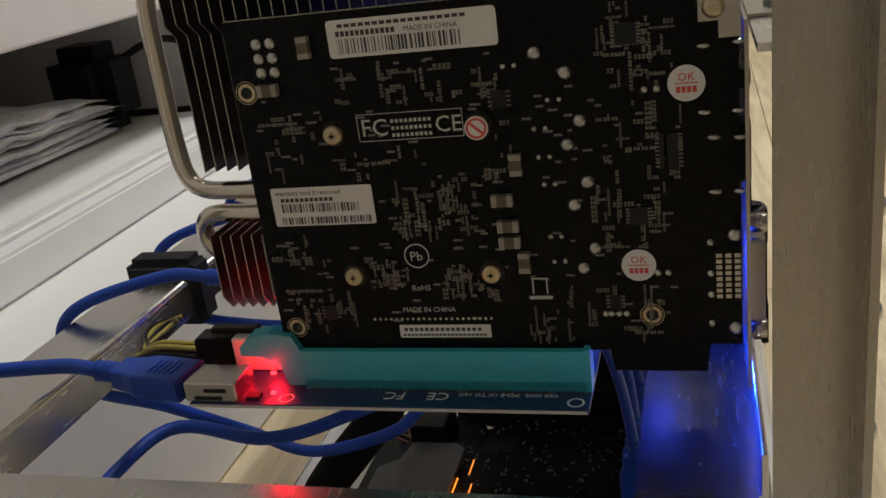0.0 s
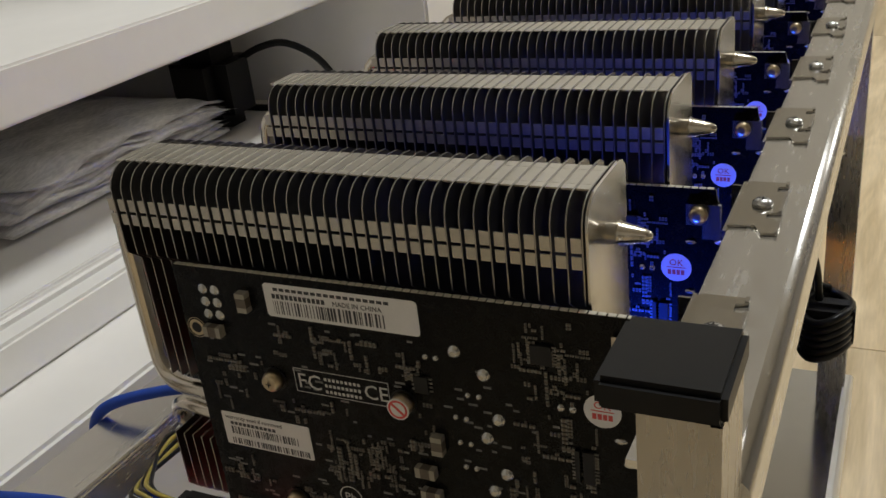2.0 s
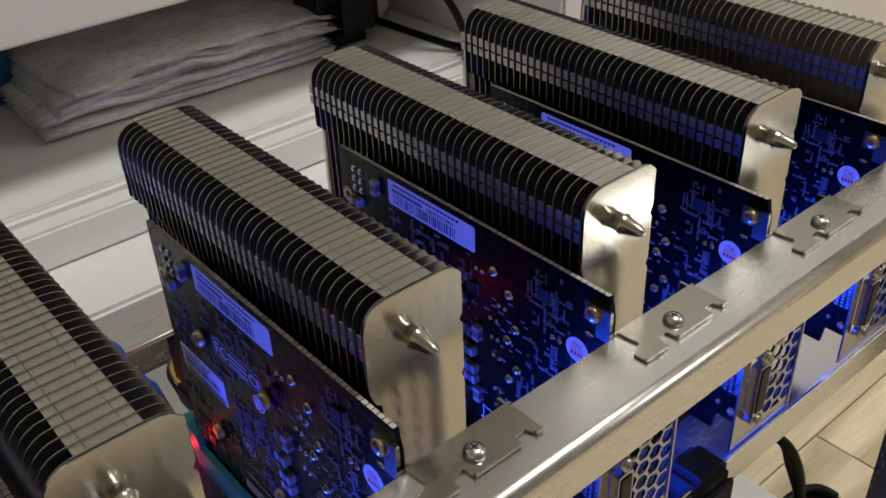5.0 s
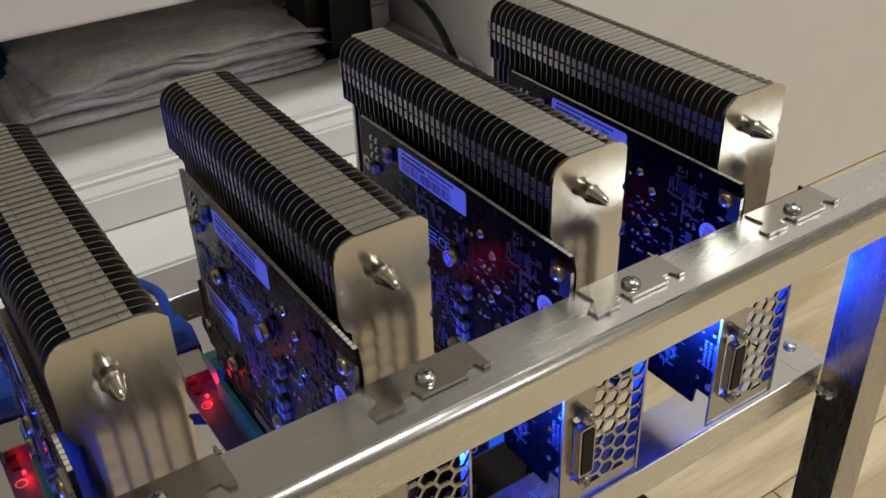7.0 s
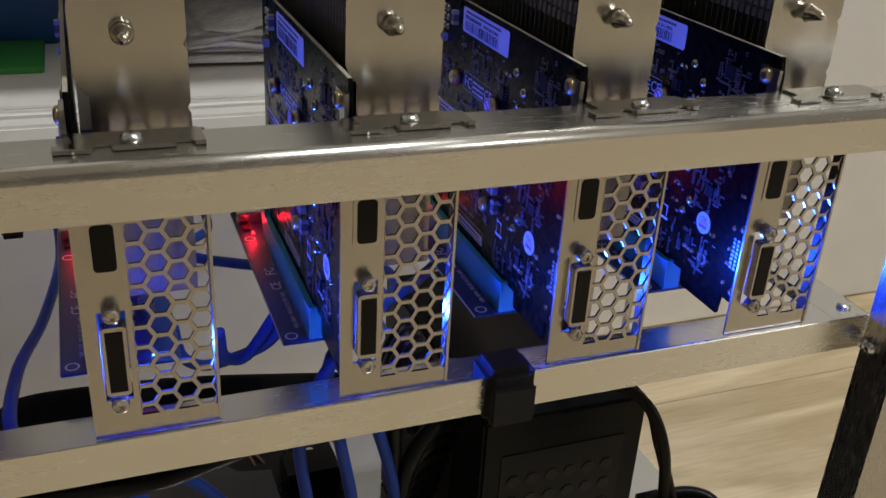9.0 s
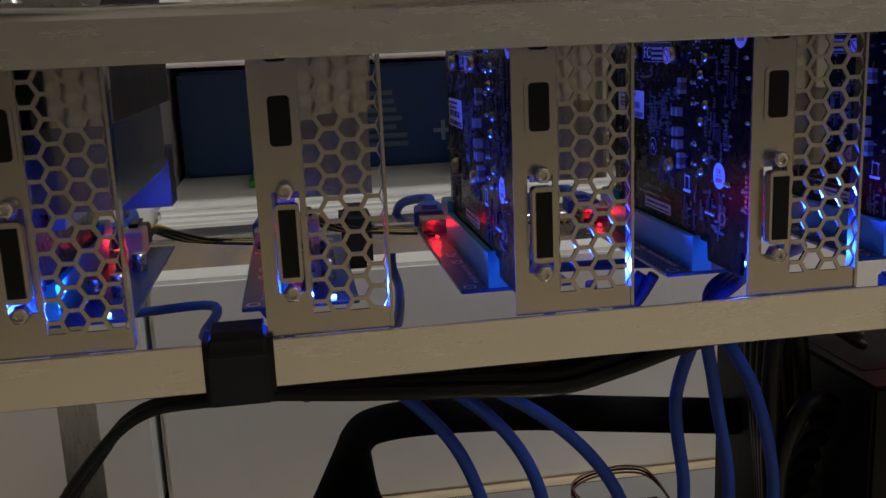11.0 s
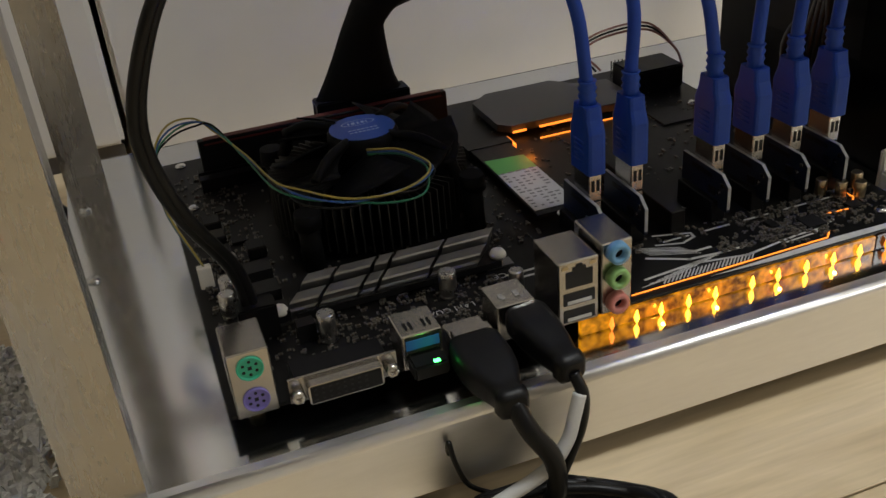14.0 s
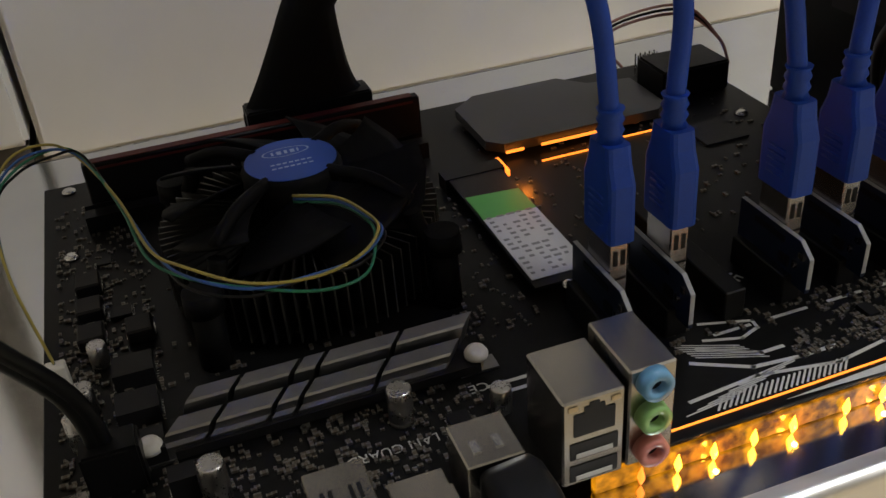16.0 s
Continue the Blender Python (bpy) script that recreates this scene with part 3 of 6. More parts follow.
def smd(bm_end, bm_mid, y, z, along, size, x=0.0, sign=-1):
    """A two-ended chip part on a face that looks to -x (sign -1)."""
    l, w, h = size, size * 0.55, size * 0.4
    e = l * 0.26
    xs = sorted((x, x + sign * h))
    if along:
        box(bm_mid, xs[0], xs[1] - 0.00002, y - l / 2 + e, y + l / 2 - e, z - w / 2, z + w / 2)
        box(bm_end, xs[0] - 0.00004, xs[1], y - l / 2, y - l / 2 + e, z - w / 2, z + w / 2)
        box(bm_end, xs[0] - 0.00004, xs[1], y + l / 2 - e, y + l / 2, z - w / 2, z + w / 2)
    else:
        box(bm_mid, xs[0], xs[1] - 0.00002, y - w / 2, y + w / 2, z - l / 2 + e, z + l / 2 - e)
        box(bm_end, xs[0] - 0.00004, xs[1], y - w / 2, y + w / 2, z - l / 2, z - l / 2 + e)
        box(bm_end, xs[0] - 0.00004, xs[1], y - w / 2, y + w / 2, z + l / 2 - e, z + l / 2)


def blob(bm, y, z, ry, rz=None, h=0.0008):
    rz = ry if rz is None else rz
    rings = []
    n = 10
    for k, d in ((1.0, 0.0), (0.8, 0.55), (0.4, 0.92)):
        rings.append([bm.verts.new((-0.00005 - d * h, y + k * ry * math.cos(a * math.tau / n), z + k * rz * math.sin(a * math.tau / n))) for a in range(n)])
    for a, b in zip(rings, rings[1:]):
        for k in range(n):
            f = bm.faces.new((a[k], a[(k + 1) % n], b[(k + 1) % n], b[k]))
            f.smooth = True
    bm.faces.new(rings[-1])


def chip(bm, pins, y, z, w, h, n=4):
    box(bm, -0.0011, -0.0001, y - w / 2, y + w / 2, z - h / 2, z + h / 2)
    for k in range(n):
        zz = z - h / 2 + h * (k + 0.5) / n
        for s in (-1, 1):
            a, b = sorted((y + s * w / 2, y + s * (w / 2 + 0.0011)))
            box(pins, -0.0004, -0.00005, a, b, zz - 0.00025, zz + 0.00025)


def bars(y0, y1, z0, z1, rnd, x):
    bm = bmesh.new()
    y = y0
    while y < y1:
        w = rnd.choice((0.00025, 0.0004, 0.0007))
        box(bm, x - 0.00004, x, y, min(y + w, y1), z0, z1)
        y += w + rnd.choice((0.0003, 0.0005, 0.0008))
    return bm


def sticker(card, name, y0, y1, z0, z1, r, label=""):
    return part(name, prism(bmesh.new(), rounded(y0, y1, z0, z1, r, 3), "x", -0.00016, -0.00002), PAPER, card, label)


def disc(bm, y, z, r, x0, x1, n=22):
    return prism(bm, [(y + r * math.cos(k * math.tau / n), z + r * math.sin(k * math.tau / n)) for k in range(n)], "x", x0, x1)


def ring(bm, y, z, r, w, x, n=24):
    for k in range(n):
        a, b = k * math.tau / n, (k + 1) * math.tau / n
        vs = [bm.verts.new((x, y + rr * math.cos(t), z + rr * math.sin(t))) for rr, t in ((r, a), (r, b), (r + w, b), (r + w, a))]
        bm.faces.new(vs)
    return bm


def px_y(u):
    return 0.0094 + (1142 - u) * 0.0001776


def px_z(v):
    return 0.3376 - (v - 96) * 0.0001619


def hex_panel(bm, x0, x1, z0, z1, R, y0, y1, wall):
    """A punched honeycomb sheet: six-sided holes with real edges, cut off straight at its borders."""
    col = 1.5 * R
    row = math.sqrt(3) * R

    def clampp(p):
        return (min(max(p[0], x0), x1), min(max(p[1], z0), z1))
    i = 0
    cx = x0 + R * 0.55
    while cx < x1 + R * 0.4:
        cz = z0 + (row / 2 if i % 2 else 0)
        while cz < z1 + row * 0.45:
            o = [clampp((cx + R * math.cos(k * math.pi / 3), cz + R * math.sin(k * math.pi / 3))) for k in range(6)]
            h = [clampp((cx + (R - wall) * math.cos(k * math.pi / 3), cz + (R - wall) * math.sin(k * math.pi / 3))) for k in range(6)]
            for y, flip in ((y0, False), (y1, True)):
                ov = [bm.verts.new((p[0], y, p[1])) for p in o]
                hv = [bm.verts.new((p[0], y, p[1])) for p in h]
                for k in range(6):
                    bm.faces.new((ov[k], ov[(k + 1) % 6], hv[(k + 1) % 6], hv[k]))
                if not flip:
                    first = hv
                else:
                    for k in range(6):
                        bm.faces.new((first[k], first[(k + 1) % 6], hv[(k + 1) % 6], hv[k]))
            cz += row
        cx += col
        i += 1
    bmesh.ops.dissolve_degenerate(bm, dist=0.00001, edges=bm.edges[:])
    return bm


def build_bracket(card):
    y0, y1 = -0.0062, -0.0052
    x0, x1 = -0.003, 0.0382
    br = part("bracket", boxes((x0, 0.0017, y0, y1, LOW_T, RAIL_T + 0.0002), (0.0103, 0.0122, y0, y1, LOW_T, RAIL_T + 0.0002),
                               (0.0017, 0.0103, y0, y1, LOW_T, 0.2620), (0.0017, 0.0103, y0, y1, 0.2950, 0.3085), (0.0017, 0.0103, y0, y1, 0.3260, 0.3345), (0.0017, 0.0103, y0, y1, 0.3400, RAIL_T + 0.0002),
                               (0.0122, x1, y0, y1, LOW_T, 0.2545), (0.0122, x1, y0, y1, 0.3460, RAIL_T + 0.0002), (0.0372, x1, y0 - 0.0006, y1 + 0.004, 0.2480, 0.3520)), STEEL, card, "two-slot nickel-plated steel bracket")
    part("vent_grille", hex_panel(bmesh.new(), 0.0122, 0.0372, 0.2545, 0.3460, 0.0043, y0, y1, 0.0008), STEEL, br)
    tab = [(0.0000, -0.0062), (0.0355, -0.0062), (0.0370, -0.0080), (0.0370, -0.0195), (0.0340, -0.0195), (0.0330, -0.0170), (0.0290, -0.0170), (0.0285, -0.0200), (0.0115, -0.0200), (0.0110, -0.0165), (0.0070, -0.0165),
           (0.0062, -0.0195), (0.0010, -0.0215), (-0.0040, -0.0205), (-0.0045, -0.0165), (0.0010, -0.0140), (0.0005, -0.0110)]
    t = prism(bmesh.new(), [(a, b) for a, b in tab], "z", RAIL_T + 0.0002, RAIL_T + 0.0010)
    part("mounting_tab", t, TABM, br)
    part("tab_rim", boxes((0.0118, 0.0282, -0.0206, -0.0196, RAIL_T + 0.0003, RAIL_T + 0.0016), (0.0342, 0.0368, -0.0201, -0.0191, RAIL_T + 0.0003, RAIL_T + 0.0016), (-0.0040, 0.0060, -0.0212, -0.0202, RAIL_T + 0.0003, RAIL_T + 0.0015)), STEEL, br)
    s = part("screw", screw_head(bmesh.new(), (0.0170, -0.0142, RAIL_T + 0.0010), (0, 0, 1), 0.0034, 0.0024), ZINC, br)
    part("cross_recess", cross_slot(bmesh.new(), (0.0170, -0.0142, RAIL_T + 0.00345), (0, 0, 1), 0.0016), CHIP, s)
    dvi = part("dvi_port", prism(bmesh.new(), rounded(0.0022, 0.0100, 0.2662, 0.2916, 0.0015, 3), "y", -0.0104, -0.0062), STEEL, br)
    part("socket", boxes((0.0034, 0.0088, -0.0109, -0.0105, 0.2680, 0.2898)), BLACK, dvi, "black contact block")
    for z in (0.2625, 0.2955):
        bm = bmesh.new()
        lathe(bm, (0.0060, -0.0062, z), (0, -1, 0), ((0, 0.0028), (0.0048, 0.0028), (0.0048, 0.0014), (0.0040, 0.0013)), 6)
        part("hex_standoff", bm, STEEL, dvi)
    for z0, z1 in ((0.3085, 0.3260), (0.3345, 0.3400)):
        rim = prism(bmesh.new(), rounded(0.0012, 0.0108, z0 - 0.0005, z1 + 0.0005, 0.0018, 3), "y", -0.0066, -0.0063)
        hole = prism(rim, rounded(0.0026, 0.0095, z0 + 0.0009, z1 - 0.0009, 0.0014, 3), "y", -0.0069, -0.00665)
        me = mesh_of("socket_rim", rim, STEEL)
        me.materials.append(BLACK)
        half = len(me.polygons) // 2
        for k, p in enumerate(me.polygons):
            p.material_index = 1 if k >= half else 0
        part("socket_rim", me, STEEL, br)
    part("display_port", boxes((0.0024, 0.0097, -0.0060, 0.006, 0.3090, 0.3255)), BLACK, br, "dark display socket")
    part("hdmi_port", boxes((0.0024, 0.0097, -0.0060, 0.006, 0.3347, 0.3398)), BLACK, br, "dark video socket")


def build_card():
    rnd = random.Random(11)
    card = thing("graphics_card", "passively cooled graphics card with black board hung from the rail", "graphics card", "graphics cards in the rig")
    board = [(PCB_R, 0.2605), (PCB_R, PCB_T - 0.007), (PCB_R + 0.0015, PCB_T), (PCB_L, PCB_T), (PCB_L, PCB_B), (0.134, PCB_B), (0.134, 0.2500), (0.053, 0.2500), (0.053, PCB_B), (0.034, PCB_B), (0.033, 0.2515), (0.006, 0.2515), (0.005, 0.2605)]
    b = part("circuit_board", prism(bmesh.new(), board, "x", 0, 0.0016), PCB, card, "matt black circuit board")
    part("board_edge", boxes(*[(0.0001, 0.0015, PCB_R + 0.002 + 0.0024 * k, PCB_R + 0.0040 + 0.0024 * k, PCB_T + 0.00002, PCB_T + 0.00022) for k in range(59)]), EDGE, b, "pale board edge")
    part("gold_fingers", boxes(*[(-0.00006, 0.00166, 0.054 + k * 0.001, 0.0546 + k * 0.001, 0.2502, 0.2582) for k in range(80)]), GOLD, b)
    # screws of the cooler
    for y, z, cover in ((0.1101, 0.3301, 0), (0.1108, 0.2850, 0), (0.0673, 0.2849, 0), (0.0665, 0.3300, 1)):
        bm = bmesh.new()
        lathe(bm, (0, y, z), (-1, 0, 0), ((0, 0.0034), (0.0018, 0.0033), (0.0032, 0.0028), (0.0036, 0.0023)), 20)
        s = part("cooler_screw", bm, BRASS, card, "sprung brass screw")
        part("washer", ring(bmesh.new(), y, z, 0.0034, 0.0007, -0.0003), CHIP, s)
        if cover:
            q = part("seal_sticker", disc(bmesh.new(), y, z, 0.0034, -0.0042, -0.0038), PAPER, s, "white seal with red ring")
            bm = ring(bmesh.new(), y, z, 0.0023, 0.0007, -0.00425)
            vs = [bm.verts.new((-0.00426, y + a, z + c)) for a, c in ((0.0020, 0.0012), (0.0014, 0.0018), (-0.0020, -0.0012), (-0.0014, -0.0018))]
            bm.faces.new(vs)
            me = mesh_of("red_ring", bm, REDINK)
            o = new("red_ring", me)
            o.parent = s
        else:
            part("cross_recess", cross_slot(bmesh.new(), (-0.0039, y, z), (-1, 0, 0), 0.0012), CHIP, s)
    # stickers
    s = sticker(card, "barcode_label", 0.0585, 0.1077, 0.3519, 0.3626, 0.0012, "white paper label with a barcode")
    part("barcode", bars(0.0690, 0.1050, 0.3530, 0.3572, rnd, -0.0002), INK, s)
    part("print", boxes(*[(-0.0002, -0.00017, 0.067 + k * 0.0021, 0.0686 + k * 0.0021, 0.3604, 0.3614) for k in range(18)]), INK, s)
    o = new("print", words("MADE IN CHINA", 0.0021, on_back(0.0850, 0.3579), INK))
    o.parent = s
    part("print", boxes(*[(-0.0002, -0.00017, 0.0875 + k * 0.0015, 0.0886 + k * 0.0015, 0.3579, 0.3594) for k in range(12)]), INK, s)
    s = sticker(card, "warranty_label", 0.1016, 0.1346, 0.3016, 0.3140, 0.0006, "white warranty sticker with barcodes")
    o = new("print", words("warranty void if removed", 0.0021, on_back(0.1332, 0.3116), INK))
    o.parent = s
    part("barcode", bars(0.1065, 0.1322, 0.3060, 0.3088, rnd, -0.0002), INK, s)
    part("barcode", bars(0.1030, 0.1322, 0.3022, 0.3044, rnd, -0.0002), INK, s)
    part("print", boxes(*[(-0.0002, -0.00017, 0.1145 + k * 0.0016, 0.1157 + k * 0.0016, 0.3094, 0.3106) for k in range(11)]), INK, s)
    s = sticker(card, "address_label", 0.0700, 0.0995, 0.2628, 0.2672, 0.0002, "narrow white printed strip")
    part("print", boxes(*[(-0.0002, -0.00017, 0.073 + k * 0.0017, 0.0742 + k * 0.0017, 0.2651, 0.2662) for k in range(15)], *[(-0.0002, -0.00017, 0.0715 + k * 0.0013, 0.0725 + k * 0.0013, 0.2634, 0.2641) for k in range(21)]), INK, s)
    for y, z in ((0.0094, 0.3376), (0.0243, 0.2858)):
        s = part("check_sticker", disc(bmesh.new(), y, z, 0.0049, -0.00016, -0.00002), PAPER, card, "round white check sticker in red print")
        o = new("print", words("OK", 0.0031, on_back(y, z + 0.0007, -0.0002), REDINK, align="CENTER"))
        o.parent = s
        part("print", boxes((-0.0002, -0.00017, y - 0.003, y + 0.003, z - 0.0001, z + 0.0002), *[(-0.0002, -0.00017, y - 0.0026 + k * 0.0014, y - 0.0015 + k * 0.0014, z - 0.0025, z - 0.0008) for k in range(4)]), REDINK, s)
    # printed marks
    fr = boxes((-0.0001, -0.00003, 0.0711, 0.1029, 0.3350, 0.3352), (-0.0001, -0.00003, 0.0711, 0.1029, 0.3270, 0.3272), (-0.0001, -0.00003, 0.0711, 0.0713, 0.3270, 0.3352), (-0.0001, -0.00003, 0.1027, 0.1029, 0.3270, 0.3352))
    for k in range(3):
        for q in range(9):
            box(fr, -0.0001, -0.00003, 0.0805 + q * 0.0014, 0.0814 + q * 0.0014, 0.3280 + 0.0021 * k, 0.3290 + 0.0021 * k)
    mk = part("printed_frame", fr, SILK, b, "white printed marks")
    for text, size, y, z in (("FC", 0.0072, 0.1020, 0.3286), ("CE", 0.0068, 0.0795, 0.3287), ("MADE IN CHINA", 0.0023, 0.0975, 0.2717), ("RoHS", 0.0026, 0.0935, 0.2790)):
        o = new("lettering", words(text, size, on_back(y, z, -0.0001), SILK))
        o.parent = b
    bm = ring(bmesh.new(), 0.0905, 0.2905, 0.0036, 0.0004, -0.0001)
    part("printed_ring", bm, SILK, b)
    o = new("lettering", words("Pb", 0.0042, on_back(0.0928, 0.2890, -0.0001), SILK))
    o.parent = b
    # crossed-out bin
    bm = boxes((-0.0001, -0.00003, 0.0500, 0.0570, 0.2755, 0.2766), (-0.0001, -0.00003, 0.0510, 0.0560, 0.2820, 0.2824), (-0.0001, -0.00003, 0.0512, 0.0516, 0.2772, 0.2822), (-0.0001, -0.00003, 0.0554, 0.0558, 0.2772, 0.2822))
    part("printed_bin", bm, SILK, b)
    # holes with copper rings
    for y, z in ((0.1360, 0.3440), (0.1345, 0.2665), (0.0212, 0.2700)):
        bm = ring(bmesh.new(), y, z, 0.0018, 0.0010, -0.00008)
        ring(bm, y, z, 0.0033, 0.0002, -0.00008)
        h = part("mounting_hole", bm, BRASS, b)
        # Flat dark disc for the shade in an uncut hole.
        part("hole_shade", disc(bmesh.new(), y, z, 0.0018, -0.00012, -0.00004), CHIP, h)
    # solder joints
    sol = bmesh.new()
    for i in range(2):
        for j in range(3):
            blob(sol, 0.1302 - 0.0043 * i, 0.3578 - 0.0042 * j, 0.0017)
    for u, v in ((917, 157), (920, 208), (925, 258), (928, 357), (931, 405), (877, 45), (942, 108)):
        blob(sol, px_y(u - 9), px_z(v), 0.0009)
        blob(sol, px_y(u + 9), px_z(v), 0.0009)
    for u, v in ((918, 27), (962, 64), (980, 148), (958, 189), (985, 258), (962, 299), (990, 382), (969, 420), (1207, 365), (1207, 541)):
        blob(sol, px_y(u), px_z(v), 0.0020, None, 0.0014)
    for u, v in ((1167, 147), (1216, 147), (1180, 190), (1218, 192), (1180, 285), (1217, 285), (1168, 38), (1218, 35)):
        blob(sol, px_y(u), px_z(v), 0.0018, 0.0008)
    for u, v in ((1170, 377), (1170, 435), (1170, 475), (1170, 531), (1080, 102), (1098, 102), (1088, 432), (1104, 432), (1000, 511), (1010, 511), (1022, 511), (1034, 511)):
        blob(sol, px_y(u), px_z(v), 0.0011)
    for i in range(3):
        for j in range(8):
            box(sol, -0.0003, -0.00003, px_y(1183 + 14 * i) - 0.0008, px_y(1183 + 14 * i) + 0.0008, px_z(401 + 11 * j) - 0.0006, px_z(401 + 11 * j) + 0.0006)
    for k in range(22):
        box(sol, -0.0002, -0.00003, 0.0690 + k * 0.0018, 0.0698 + k * 0.0018, 0.2689, 0.2697)
    tagged(part("solder_joint_field", sol, SOLDER, b), kind="stuff")
    # small parts in clusters
    ends, mids, chips, pads = bmesh.new(), bmesh.new(), bmesh.new(), bmesh.new()
    taken = set()
    for y, z in ((0.1150, 0.3560), (0.1285, 0.3445), (0.0570, 0.3180), (0.0620, 0.3075), (0.0610, 0.2995), (0.0610, 0.2945), (0.0572, 0.2880)):
        smd(pads, mids, y, z, z in (0.3445, 0.3075, 0.2995, 0.2945), 0.0062)
    for y0, y1, z0, z1, n in ((0.070, 0.108, 0.338, 0.3505, 46), (0.058, 0.066, 0.314, 0.346, 34), (0.012, 0.032, 0.338, 0.362, 70), (0.010, 0.034, 0.312, 0.334, 46), (0.016, 0.036, 0.290, 0.310, 62),
                              (0.070, 0.095, 0.296, 0.3145, 96), (0.094, 0.108, 0.281, 0.290, 34), (0.112, 0.134, 0.266, 0.281, 40), (0.066, 0.083, 0.277, 0.288, 44), (0.110, 0.138, 0.316, 0.336, 26),
                              (0.016, 0.046, 0.262, 0.280, 44), (0.046, 0.058, 0.262, 0.273, 20), (0.114, 0.137, 0.289, 0.300, 16), (0.084, 0.112, 0.316, 0.325, 16)):
        left, tries = int(n * 1.6), 0
        while left > 0 and tries < 400:
            tries += 1
            run, size = rnd.choice((1, 2, 3, 3, 4, 5, 6)), rnd.choice((0.0010, 0.0011, 0.0012, 0.0016))
            upright, stacked = rnd.random() < 0.6, rnd.random() < 0.6
            y, z = rnd.uniform(y0, y1), rnd.uniform(z0, z1)
            pitch = size * (0.85 if upright != stacked else 1.35)
            for q in range(run):
                py, pz = (y, z - q * pitch) if stacked else (y + q * pitch, z)
                if not (y0 - 0.001 < py < y1 + 0.001 and z0 - 0.001 < pz < z1 + 0.001) or (round(py / 0.0011), round(pz / 0.0011)) in taken:
                    continue
                if any((py - cy) ** 2 + (pz - cz) ** 2 < 0.00003 for cy, cz in ((0.0665, 0.33), (0.0673, 0.2849), (0.0094, 0.3376), (0.0243, 0.2858), (0.1101, 0.3301), (0.1108, 0.2850))):
                    continue
                taken.add((round(py / 0.0011), round(pz / 0.0011)))
                smd(ends, mids, py, pz, not upright, size)
                left -= 1
    for y, z, w, h, n in ((0.0600, 0.3370, 0.0042, 0.0052, 4), (0.0245, 0.3520, 0.0056, 0.0056, 6), (0.0235, 0.3010, 0.0050, 0.0050, 5), (0.1215, 0.2720, 0.0040, 0.0048, 4), (0.0315, 0.2745, 0.0032, 0.0045, 4), (0.0135, 0.3195, 0.0030, 0.0100, 9), (0.0165, 0.3195, 0.0012, 0.0100, 9)):
        chip(chips, ends, y, z, w, h, n)
    tagged(part("component_end_field", ends, DULL, b), kind="stuff")
    tagged(part("capacitor_end_field", pads, TIN, b), kind="stuff")
    tagged(part("component_body_field", mids, CERAMIC, b), kind="stuff")
    tagged(part("chip_field", chips, CHIP, b), kind="stuff")
    # faint printed outlines
    pr = bmesh.new()
    for _ in range(150):
        y, z = rnd.uniform(0.012, 0.136), rnd.uniform(0.266, 0.35)
        if 0.098 < y < 0.137 and 0.30 < z < 0.316:
            continue
        w = rnd.uniform(0.0012, 0.0034)
        box(pr, -0.00008, -0.00003, y, y + w, z, z + 0.0007)
    tagged(part("component_code_field", pr, SILK_D, b), kind="stuff")
    # heatsink
    hs = part("heatsink", boxes((0.0030, 0.0085, 0.050, 0.130, 0.278, 0.336), (0.0085, 0.0350, 0.012, 0.135, 0.290, 0.3175)), FIN, card, "bare aluminium fin stack with heat pipes")
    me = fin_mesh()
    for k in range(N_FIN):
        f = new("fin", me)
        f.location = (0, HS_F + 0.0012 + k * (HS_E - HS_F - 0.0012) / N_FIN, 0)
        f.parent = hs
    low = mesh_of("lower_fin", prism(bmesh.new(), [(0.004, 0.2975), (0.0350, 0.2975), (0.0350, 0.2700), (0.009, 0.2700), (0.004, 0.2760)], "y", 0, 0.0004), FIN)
    for k in range(6):
        f = new("lower_fin", low)
        f.location = (0, 0.1425 + k * 0.0037, 0)
        f.parent = hs
    plate = [(0.0032, 0.3655)] + [(0.0112 - 0.0080 * math.cos(radians(q)), HS_T - 0.0078 + 0.0080 * math.sin(radians(q))) for q in range(0, 91, 10)]
    plate += [(0.0300, HS_T + 0.0002), (0.0340, HS_T - 0.0006), (0.0366, HS_T - 0.0030), (0.0366, 0.3760), (0.0354, 0.3740), (0.0366, 0.3720), (0.0366, 0.3560),
              (0.0356, 0.3540), (0.0366, 0.3520), (0.0366, 0.3300), (0.0350, 0.3270), (0.0350, 0.2900), (0.0070, 0.2900), (0.0070, 0.3590), (0.0048, 0.3610)]
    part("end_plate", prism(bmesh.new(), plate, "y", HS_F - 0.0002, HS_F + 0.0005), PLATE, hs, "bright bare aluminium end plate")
    bm = bmesh.new()
    lathe(bm, (0.0180, HS_F + 0.0006, 0.3785), (0, -1, 0), ((-0.002, 0.0030), (0.0034, 0.0030), (0.0040, 0.0036), (0.0047, 0.0031), (0.0062, 0.0028), (0.0105, 0.0018), (0.0119, 0.0011), (0.0123, 0.0005)), 18)
    part("pipe_tip", bm, NICKEL, hs, "tapered nickel heat pipe tip")
    bm = tube(bmesh.new(), ((0.018, 0.150, 0.379), (0.018, 0.164, 0.379), (0.018, 0.1715, 0.376), (0.018, 0.174, 0.368), (0.018, 0.1745, 0.345), (0.0175, 0.1740, 0.325), (0.016, 0.1715, 0.315), (0.014, 0.165, 0.3108), (0.012, 0.150, 0.3105), (0.011, 0.120, 0.3105)), 0.0030, 12, 6)
    part("heat_pipe", bm, NICKEL, hs)
